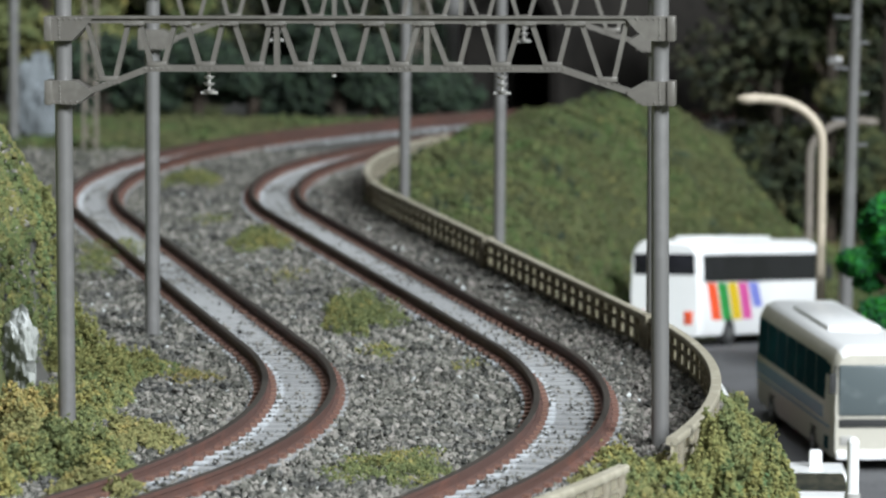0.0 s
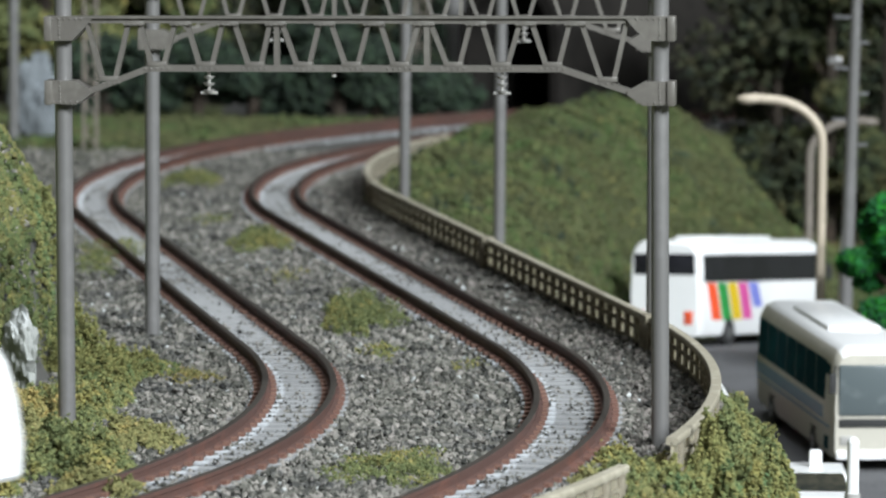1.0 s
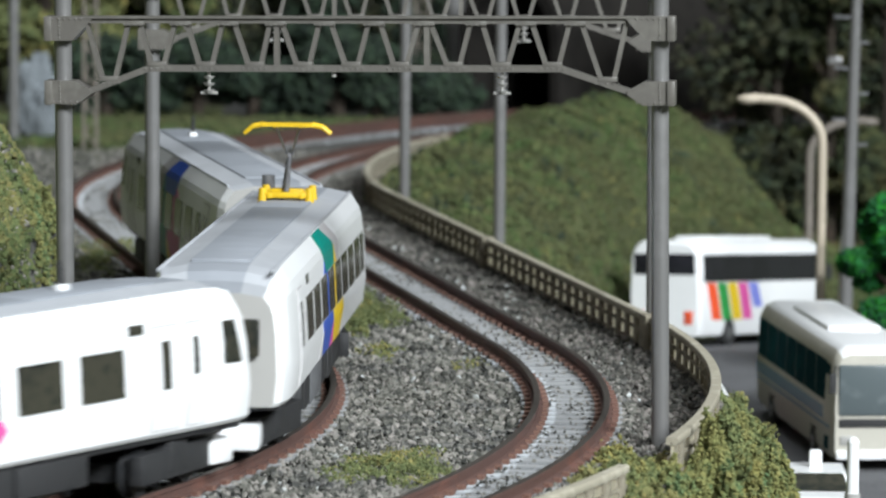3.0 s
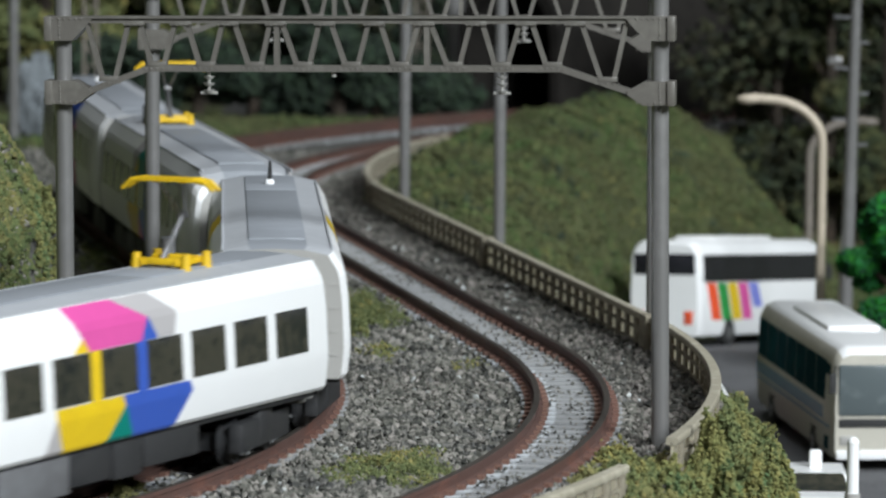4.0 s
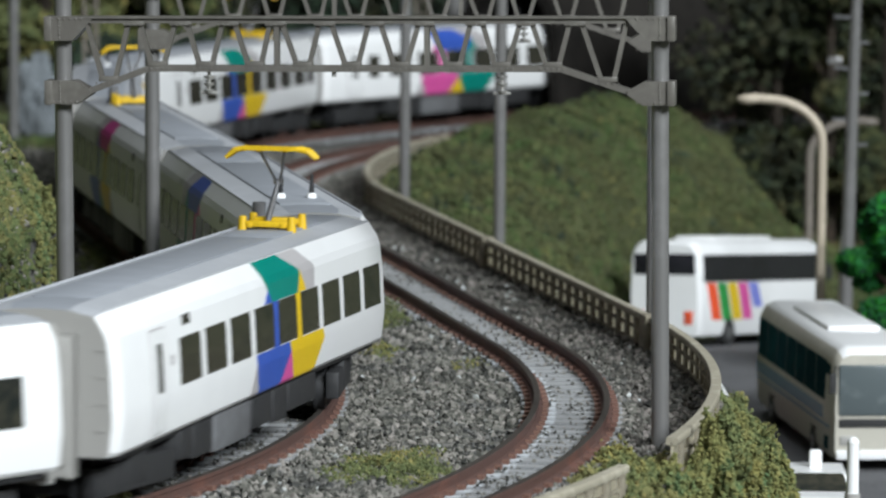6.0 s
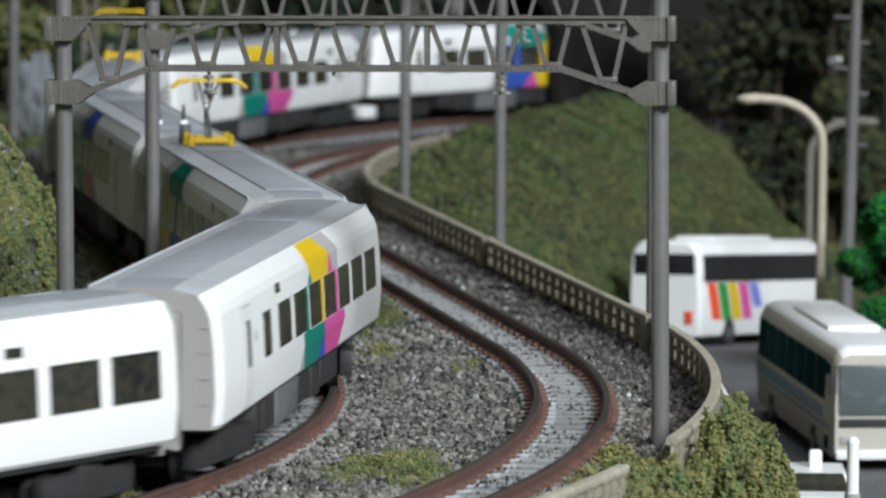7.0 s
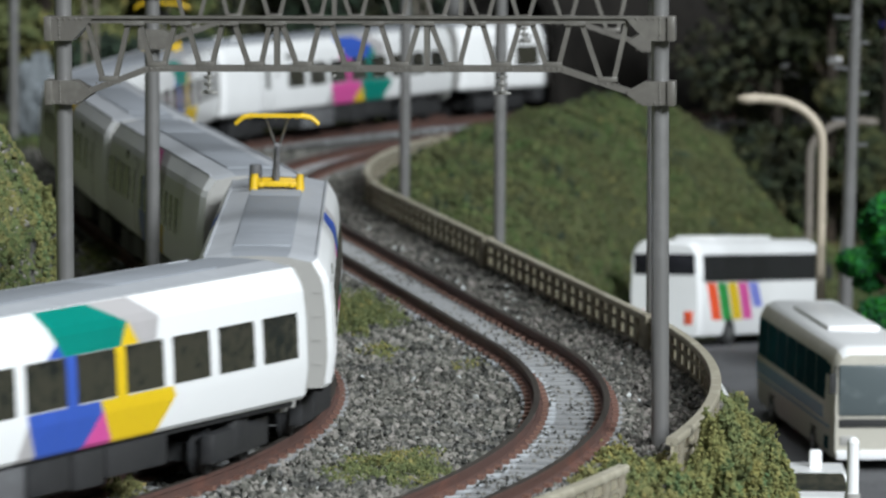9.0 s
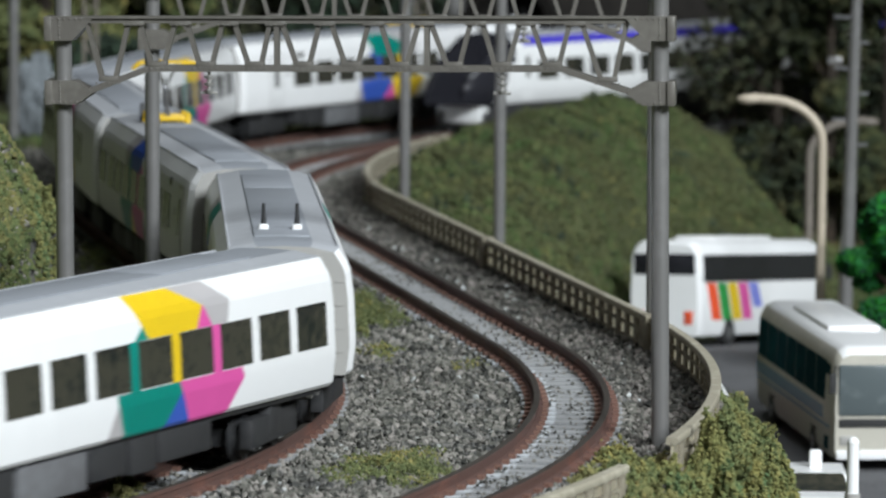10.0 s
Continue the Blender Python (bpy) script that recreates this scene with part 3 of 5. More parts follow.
for k in range(9):   # low hedge along the outer verge
    foliage_tree("tree", -100 + k * 12 + rt.uniform(-3, 3), 1308 + rt.uniform(-4, 14), -4, rt.uniform(12, 24), rt.uniform(9, 13), 900,
                 TURF_DARK, 180 + k, "low dark green foam tree behind the far curve", (0.8, 1.7))
foliage_tree("tree", 86.0, 950, ROAD_Z, 36, 9.5, 6500, LEAF_BRIGHT, 200, "bright green rounded foam tree beside the street", (0.4, 0.9), 1.2, 0.35)


# ---- rocks ----
def rock(x, y, z, sx, sy, sz, seed, label, turn=0, material=ROCK):
    bm = bmesh.new()
    bmesh.ops.create_icosphere(bm, subdivisions=4, radius=1)
    for v in bm.verts:
        p = v.co * 1.3 + Vector((seed * 3.1, seed, 0))
        d = 1 + 0.35 * noise.noise(p) + 0.22 * noise.noise(p * 2.7) + 0.1 * noise.noise(p * 6)
        d = round(d * 9) / 9 * 0.6 + d * 0.4
        v.co = Vector((v.co.x * sx * d, v.co.y * sy * d, v.co.z * sz * d))
    tagged(part("rock", bm, material, None, label, at_mm(x, y, z, 0, 0, turn), flat=True), category="rock")


rock(-58.9, 688, 3.0, 2.2, 5, 6.6, 2, "pale grey-white cast rock face in the turf bank", 20)
rock(-60.4, 692, 2, 1.8, 4, 5, 6, "pale grey-white cast rock face in the turf bank", -10)
rock(-101, 1222, 3, 6.5, 6, 13, 9, "blue-grey rock outcrop behind the far curve", 0, FAR_ROCK)


# ---- overhead line gantries ----
def insulator(parent, x, z):
    bm = bmesh.new()
    rod(bm, (x, 0, z), (x, 0, z - 3.0), 0.22, n=8)
    for k in range(3):
        rod(bm, (x, 0, z - 0.7 - 0.9 * k), (x, 0, z - 1.05 - 0.9 * k), 0.75, 0.5, 12)
    rod(bm, (x - 1.1, 0, z - 2.9), (x + 1.1, 0, z - 2.9), 0.2, n=8)
    part("insulator", bm, INSULATOR, parent, "pale hanging insulator with ribbed discs")


def gantry(m, bases):
    """A riveted truss between two round poles; local x along the beam, z = 0 at rail height. bases: where the poles' feet stand."""
    g = tagged(empty("catenary_gantry", m), "grey riveted truss gantry on two round poles over the tracks", "gantry", group="gantries over the tracks")
    half = 38.85
    top, low, low_end = 51.9, 45.6, 42.6
    for s, base in zip((-1, 1), bases):
        bm = bmesh.new()
        rod(bm, (s * half, 1.2, base), (s * half, 1.2, 62), 1.15, n=24)
        part("pole", bm, POLE, g, "smooth grey round pole")
        bm = bmesh.new()
        rod(bm, (s * half, 1.2, base), (s * half, 1.2, base + 0.8), 1.9, 1.6, 20)
        part("pole_foot", bm, POLE, g)
    bm = bmesh.new()
    bar(bm, (-40.6, 0, top), (40.6, 0, top), 0.95, 1.6)
    bar(bm, (-40.6, -0.7, top + 0.3), (40.6, -0.7, top + 0.3), 0.28, 1.0)
    part("top_chord", bm, TRUSS, g)
    bm = bmesh.new()
    bar(bm, (-27.3, 0, low), (26.2, 0, low), 0.85, 1.6)
    bar(bm, (-27.3, 0, low), (-35.2, 0, low_end), 0.8, 1.6)
    bar(bm, (26.2, 0, low), (35.2, 0, low_end), 0.8, 1.6)
    part("bottom_chord", bm, TRUSS, g)
    bottoms = [(-32.6, low_end + 1.1), (-26.2, low), (-19.9, low), (-13.5, low), (-7.2, low), (-0.9, low), (5.4, low), (12.3, low), (18.5, low), (25.1, low), (32.2, low_end + 1.1)]
    tops = [-36.2, -29.2, -23.1, -16.9, -10.7, -4.3, 2.1, 8.6, 15.3, 21.7, 28.1, 35.4]
    rivets = bmesh.new()
    for i, (bx, bz) in enumerate(bottoms):
        for tx, e in ((tops[i] + 0.75, -0.8), (tops[i + 1] - 0.75, 0.8)):
            bm = bmesh.new()
            bar(bm, (tx, 0, top - 0.4), (bx + e, 0, bz + 0.35), 0.6, 1.0)
            part("diagonal", bm, TRUSS, g)
        bm = boxes((bx - 1.25, bx + 1.25, -0.85, 0.85, bz + 0.2, bz + 0.85), bevel=0.08)
        part("gusset_plate", bm, TRUSS, g)
        for k in range(5):
            bmesh.ops.create_uvsphere(rivets, u_segments=6, v_segments=4, radius=0.14, matrix=Matrix.Translation((bx - 1.5 + 0.75 * k, -0.86, bz)))
    for tx in tops[1:-1]:
        bm = boxes((tx - 1.25, tx + 1.25, -0.85, 0.85, top - 0.8, top - 0.2), bevel=0.08)
        part("gusset_plate", bm, TRUSS, g)
        for k in range(5):
            bmesh.ops.create_uvsphere(rivets, u_segments=6, v_segments=4, radius=0.14, matrix=Matrix.Translation((tx - 1.3 + 0.65 * k, -0.86, top - 0.62)))
    for x in (-10.6, 8.9):
        bm = bmesh.new()
        bar(bm, (x, 0, top - 0.4), (x, 0, low + 0.3), 0.7, 1.2)
        part("upright", bm, TRUSS, g)
    for s in (-1, 1):
        for zt, zb, reach in ((top + 0.4, top - 2.7, 35.4), (low_end + 1.4, low_end - 1.7, 34.8)):
            bm = bmesh.new()
            upper = zt > top
            if upper:
                prof = [(s * 40.7, zt), (s * 40.7, zb), (s * 37.2, zb), (s * reach, zt - 1.2), (s * (reach - 1), zt)]
            else:
                prof = [(s * 40.7, zt), (s * 40.7, zb + 0.1), (s * 36.8, zb), (s * reach, low_end - 0.35), (s * reach, low_end + 0.2), (s * 37.0, zt)]
            vs = [bm.verts.new((x, -1.15, z)) for x, z in prof]
            f = bm.faces.new(vs)
            r = bmesh.ops.extrude_face_region(bm, geom=[f])
            bmesh.ops.translate(bm, vec=(0, 3.6, 0), verts=[v for v in r["geom"] if isinstance(v, bmesh.types.BMVert)])
            part("end_bracket", bm, TRUSS, g, "riveted bracket clamped round the pole", flat=True)
            bm = boxes((min(s * 39.9, s * 40.9), max(s * 39.9, s * 40.9), -1.5, 2.7, zb - 0.05, zt + 0.05), bevel=0.12)
            part("clamp", bm, TRUSS, g)
            for k in range(6):
                for x, z in ((s * 38.9, zb + 0.35 + k * (zt - zb - 0.6) / 5), (s * (36.0 + 0.75 * k), zb + 0.35 if not upper else zt - 0.3)):
                    bmesh.ops.create_uvsphere(rivets, u_segments=6, v_segments=4, radius=0.15, matrix=Matrix.Translation((x, -1.16, z)))
    tagged(part("rivets", rivets, TRUSS, g), kind="stuff")
    insulator(g, -19.5, low - 0.3)
    insulator(g, 18.6, low - 0.3)
    bm = bmesh.new()
    rod(bm, (-3.2, 0, low - 0.3), (-3.2, 0, low - 1.1), 0.3, n=8)
    part("wire_clip", bm, INSULATOR, g)
    return g


gantry(at_mm(-10.5, 641, 0.3, 0, -0.75, -6.0), (-3.6, -7.5))
gantry(at_mm(-6.2, 766, 1.2, 0, -0.3, -1.5), (-4.6, -12.0))


def pole(x, y, top, r, name="catenary_pole", label="plain grey round line pole beside the track", drop=2.0):
    z0 = float(ground_height(np.array([x]), np.array([y]))[0])
    p = tagged(empty(name, at_mm(x, y, z0)), label, "pole")
    bm = bmesh.new()
    rod(bm, (0, 0, -drop), (0, 0, top - z0), r, n=20)
    part("shaft", bm, POLE, p)
    bm = bmesh.new()
    rod(bm, (0, 0, -drop), (0, 0, 0.9), r * 1.5, r * 1.35, 16)
    part("foot", bm, POLE, p)
    return p


pole(-7.9, 1000, 66, 1.1)
pole(10.6, 938, 66, 1.1)
pole(-104.5, 1205, 66, 1.25)


def lattice_tower(x, y, top, w, label):
    p = tagged(empty("lattice_mast", at_mm(x, y, -3)), label, "mast")
    bm = bmesh.new()
    for a in (-1, 1):
        for b in (-1, 1):
            rod(bm, (a * w, b * w, 0), (a * w, b * w, top + 3), 0.35, n=6)
    part("uprights", bm, LAMP_BROWN, p)
    bm = bmesh.new()
    n = int(top / (2.2 * w))
    for k in range(n):
        z, s = (k + 0.3) * (top + 3) / n, 1 if k % 2 else -1
        for b in (-1, 1):
            rod(bm, (-s * w, b * w, z), (s * w, b * w, z + (top + 3) / n), 0.22, n=5)
            rod(bm, (b * w, -s * w, z), (b * w, s * w, z + (top + 3) / n), 0.22, n=5)
    part("bracing", bm, LAMP_BROWN, p)


lattice_tower(-6.2, 1312, 70, 1.7, "thin brown lattice mast beside the far curve")
lattice_tower(-84.5, 1185, 70, 1.5, "thin grey lattice mast beside the far curve")
pole(2.6, 1330, 70, 2.6, "catenary_pole", "thick pale grey mast behind the far curve")


# ---- concrete fence along the inner track ----
def fence():
    f = tagged(empty("concrete_fence"), "weathered beige lattice fence with square cream panes along the track", "fence")
    line = Line(1, 19.3)
    s0, s1, pitch = -190.0, 480.0, 6.5
    gap = (-107.0, -81.0)   # an overgrown break beside the gantry's pole
    for a, b in ((s0, gap[0]), (gap[1], s1)):
        bm = bmesh.new()
        sweep(bm, line.points(a, b, 5.0), [(-0.14, -3.4), (0.14, -3.4), (0.14, 3.2), (-0.14, 3.2)])
        part("fence_panel", bm, FENCE_PANE, f, "thin cream panes set back in the lattice")
        for z0, z1 in ((-3.6, -2.55), (-1.1, -0.6), (0.95, 1.4)):
            bm = bmesh.new()
            sweep(bm, line.points(a, b, 5.0), [(-0.5, z0), (0.5, z0), (0.5, z1), (-0.5, z1)])
            part("rail", bm, FENCE_JOINT, f)
        bm = bmesh.new()
        sweep(bm, line.points(a, b, 5.0), [(-0.6, 2.75), (0.6, 2.75), (0.72, 2.95), (0.72, 3.6), (0.6, 3.75), (-0.6, 3.75), (-0.72, 3.6), (-0.72, 2.95)])
        part("coping", bm, FENCE, f)
    bm = boxes((-1.15, 1.15, -0.54, 0.54, -3.5, 2.9), bevel=0.12)
    mullion = part("mullion", bm, FENCE_JOINT, f)
    bm = boxes((-2.4, 2.4, -1.2, 1.2, -3.6, 3.9), bevel=0.3)
    box(bm, -1.9, 1.9, -1.35, 1.35, 0.4, 3.2, bevel=0.3)
    post = part("fence_post", bm, FENCE_JOINT, f)
    first = {"mullion": mullion, "fence_post": post}

    def put(name, s, lean):
        x, y, h = line.at(s)
        m = at_mm(x, y, random.uniform(-0.05, 0.05), 0, lean, math.degrees(h) + lean)
        ob = first.pop(name, None)
        if ob is None:
            shared(name, mullion.data if name == "mullion" else post.data, f, m)
        else:
            ob.matrix_basis = m
    for i in range(int((s1 - s0) / pitch)):
        s = s0 + (i + 0.5) * pitch
        if not gap[0] - 1.2 < s < gap[1] + 1.2 and abs((s - 65 + 67.5) % 135 - 67.5) > 3.4:
            put("mullion", s, random.uniform(-0.9, 0.9))
    for s in (65, 200, 335, 470):
        put("fence_post", s, 0.0)


fence()


# ---- unseen tunnel added over the outer track, where it leaves the far curve, to hide the train in the dark ----
def tunnel():
    t = tagged(empty("tunnel"), "tunnel mouth added over the outer track, shade put into its black", "tunnel")
    s0 = OUTER.s2 + OUTER.r2 * 0.845
    arch = [(-13.5, -3.5), (-13.5, 18)] + [(-13.5 * math.cos(a), 18 + 15 * math.sin(a)) for a in [math.pi * k / 10 for k in range(1, 10)]] + [(13.5, 18), (13.5, -3.5)]
    outer = [(x * 1.16, z if z < 0 else z * 1.06) for x, z in arch]
    bm = bmesh.new()
    sweep(bm, OUTER.points(s0, s0 + 420, 12.0), arch + outer[::-1])
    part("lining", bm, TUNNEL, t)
    bm = bmesh.new()
    sweep(bm, OUTER.points(s0 - 2, s0 + 2, 2.0), [(x * 1.02, z * 1.01) for x, z in arch] + [(x * 1.22, z if z < 0 else z * 1.1) for x, z in arch][::-1])
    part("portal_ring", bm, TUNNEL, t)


tunnel()

# ---- the express train ----
PROFILE = [(8.9, 7.1), (9.35, 7.6), (9.75, 11.0), (9.70, 12.4), (9.45, 17.0), (9.0, 20.4), (8.65, 21.4), (7.4, 23.3)]
ROOF_EDGE = [(7.4, 23.3), (7.1, 23.36), (3.9, 24.0), (0, 24.15)]

PROFILE = [(y * 0.967, z) for y, z in PROFILE]
ROOF_EDGE = [(y * 0.967, z) for y, z in ROOF_EDGE]


def side_y(z):
    return float(np.interp(z, [p[1] for p in PROFILE], [p[0] for p in PROFILE]))


def body_shell(bm, sections, shoulder=1, grey_ends=False):
    """Lofts the car's outline through sections of (x, width factor, roof drop, lean)."""
    ring = PROFILE + ROOF_EDGE[1:-1]
    ring = ring + [(0, 24.15)] + [(-y, z) for y, z in reversed(ring)]
    rows = []
    for x, k, drop, lean in sections:
        row = []
        for y, z in ring:
            f = (z - 7.1) / 17.05
            row.append(bm.verts.new((x - lean * f * f, y * k, z - drop * f * f)))
        rows.append(row)
    n = len(ring)
    for a, b in zip(rows[:-1], rows[1:]):
        for i in range(n):
            f = bm.faces.new((a[i], b[i], b[(i + 1) % n], a[(i + 1) % n]))
            if 23.2 < ring[i][1] and 23.2 < ring[(i + 1) % n][1]:
                f.material_index = shoulder if max(abs(ring[i][0]), abs(ring[(i + 1) % n][0])) > 6 else 1
            elif grey_ends and min(abs(a[0].co.x), abs(b[0].co.x)) > 63.3 and max(abs(a[0].co.x), abs(b[0].co.x)) < 65.5 and a[0].co.y > 8.2:
                f.material_index = 2
            else:
                f.material_index = 0
    bm.faces.new(rows[0][::-1]).material_index = 2
    bm.faces.new(rows[-1]).material_index = 2
    return rows


FLAT_END, CAB_END = "gangway", "cab"


def end_sections(kind, s):
    if kind == "nose":
        return [(53, 1, 0, 0), (60, 0.995, 0.25, 0), (64.5, 0.965, 0.9, 0.6), (67.5, 0.91, 2.0, 1.6), (69, 0.83, 3.4, 2.6)]
    if kind == CAB_END:
        return [(s * 53, 1, 0, 0), (s * 58, 0.995, 0.25, 0), (s * 61.5, 0.96, 0.9, s * 0.6), (s * 63.8, 0.90, 2.0, s * 1.6), (s * 65, 0.82, 3.4, s * 2.6)]
    return [(s * 62.5, 1, 0, 0), (s * 63.4, 0.985, 0.1, 0), (s * 65.2, 0.90, 0.5, 0)]


def side_patch(name, parent, material, xs_of_z, z0, z1, s, lift=0.05, steps=7):
    """A thin painted panel that hugs the car's side; xs_of_z gives its two edges at a height."""
    bm = bmesh.new()
    zs = sorted({z0, z1, *[p[1] for p in PROFILE if z0 < p[1] < z1], *[z0 + (z1 - z0) * i / steps for i in range(steps + 1)]})
    rows = []
    for z in zs:
        a, b = xs_of_z((z - z0) / (z1 - z0))
        rows.append([bm.verts.new((x, s * (side_y(z) + d), z)) for x, d in ((a, -0.1), (a, lift), (b, lift), (b, -0.1))])
    for r0, r1 in zip(rows[:-1], rows[1:]):
        for i in range(3):
            bm.faces.new((r0[i], r0[i + 1], r1[i + 1], r1[i]))
    return part(name, bm, material, parent)


def pane(parent, x, w, z0, z1, s, name="window", lift=0.09, material=None):
    return side_patch(name, parent, material or GLASS, lambda t: (x - w / 2, x + w / 2), z0, z1, s, lift, 2)


def pantograph(root, x):
    p = empty("pantograph")
    p.parent = root
    p.matrix_basis = at_mm(x, 0, 24.0)
    tagged(p, "yellow single-arm pantograph raised on the roof")
    bm = boxes((-3.4, 3.4, -2.6, -1.9, 0.5, 1.2), (-3.4, 3.4, 1.9, 2.6, 0.5, 1.2), (-3.2, -2.3, -3.4, 3.4, 0.6, 1.4), (2.3, 3.2, -3.4, 3.4, 0.6, 1.4), (-1, 1, -2.2, 2.2, 0.6, 1.7), bevel=0.12)
    for a in (-2.8, 2.8):
        for b in (-3.3, 3.3):
            rod(bm, (a, b, -0.5), (a, b, 2.0), 0.75, 0.5, 10)
    part("base_frame", bm, PANTO, p)
    bm = bmesh.new()
    rod(bm, (-2.2, 0, 1.2), (3.2, 0, 6.2), 0.42, 0.3, 8)
    rod(bm, (-1.2, 0.7, 1.0), (3.0, 0.3, 5.6), 0.15, n=6)
    for b in (-1, 1):
        rod(bm, (3.2, b * 0.3, 6.2), (-0.4, b * 1.7, 10.6), 0.2, n=6)
    rod(bm, (3.2, -0.6, 6.2), (3.2, 0.6, 6.2), 0.4, n=8)
    part("arm", bm, STEEL, p)
    bm = bmesh.new()
    for a in (-1.0, 0.6):
        box(bm, a - 0.4, a + 0.4, -3.6, 3.6, 10.5, 11.0)
        for b in (-1, 1):
            rod(bm, (a, b * 3.5, 10.75), (a, b * 4.9, 10.5), 0.36, n=8)
            rod(bm, (a, b * 4.9, 10.5), (a, b * 6.1, 9.5), 0.36, 0.25, 8)
    box(bm, -1.0, 0.6, -2.0, -1.6, 10.3, 10.6)
    box(bm, -1.0, 0.6, 1.6, 2.0, 10.3, 10.6)
    part("collector_head", bm, PANTO, p)


def antenna(root, x, y):
    bm = bmesh.new()
    box(bm, x - 0.9, x + 0.9, y - 0.65, y + 0.65, 23.6, 24.9, bevel=0.3)
    base = part("antenna", bm, WHITE, root)
    part("rod", rod(bmesh.new(), (x, y, 24.7), (x - 0.5, y, 27.6), 0.4, 0.2, 8), UNDER, base)


def bogie(root, x, key):
    b = empty("bogie")
    b.parent = root
    b.matrix_basis = at_mm(x, 0, 0)
    bm = boxes((-10.5, 10.5, -7.1, -5.4, 1.7, 5.2), (-10.5, 10.5, 5.4, 7.1, 1.7, 5.2), (-2.6, 2.6, -7.2, 7.2, 2.4, 6.2), (-8.6, -5.4, -7.0, 7.0, 1.6, 4.0), (5.4, 8.6, -7.0, 7.0, 1.6, 4.0), bevel=0.15)
    box(bm, -3, 3, -4, 4, 5.5, 7.4)
    part("bogie_frame", bm, UNDER, b)
    for a in (-7, 7):
        bm = bmesh.new()
        rod(bm, (a, -5.2, 2.8), (a, 5.2, 2.8), 0.6, n=8)
        for s in (-1, 1):
            rod(bm, (a, s * 4.1, 2.8), (a, s * 5.2, 2.8), 2.8, n=20)
            rod(bm, (a, s * 3.7, 2.8), (a, s * 4.1, 2.8), 3.2, n=20)
        part("wheelset", bm, UNDER, b)
    return b


SCHEMES = [(BLUE, PINK, GREEN, YELLOW), (GREEN, BLUE, YELLOW, PINK), (YELLOW, GREEN, PINK, BLUE), (PINK, YELLOW, BLUE, GREEN)]
WORDS = [("blue", "pink and teal"), ("teal", "blue and yellow"), ("yellow", "teal and pink"), ("pink", "yellow and blue")]


def row(first, pitch, count, width=9.0):
    return [(first - pitch * k, width) for k in range(count)]


# windows (place, width), doors, destination signs, the livery's middle, its sense, and how far its pillars stand from the middle
LAYOUTS = {
    "cab": (row(30.5, 12.6, 6) + [(-44, 4.5)], [-52.5, 43.8], [38], -7.4, 1, (6.3, 6.3)),
    "motor": ([(56.5, 5.4)] + row(47.1, 11.6, 8), [-46.5], [-34], 0.9, 1, (5.8, 5.8)),
    "long": (row(52.7, 11.6, 9), [-52.5], [-40], 6.3, 1, (5.8, 5.8)),
    "trailer": (row(53.7, 11.5, 8), [-42.5], [-30], 7.7, 1, (5.75, 5.75)),
    "plain": (row(56.0, 11.4, 9), [-48.5], [-36], 10.4, 1, (5.7, 5.7)),
    "seven": (row(52.8, 12.15, 7) + [(-33.2, 5)], [-47], [-23.7], 9.8, 1, (12.5, 12.1)),
    "half": (row(55.6, 11.2, 3) + [(11.3, 2.8), (3.65, 4.9)] + row(-3.1, 6.8, 6, 3.4), [21.1], [34], -4.0, -1, (11.6, 6.1)),
    "spaced": ([(57.0, 9.2)] + row(42.5, 11.65, 8), [-56], [-41.8], 7.3, 1, (5.85, 5.85)),
    "close": (row(56.1, 11.1, 9, 8.8), [-46], [-32], 17.3, 1, (11.1, 11.2)),
}


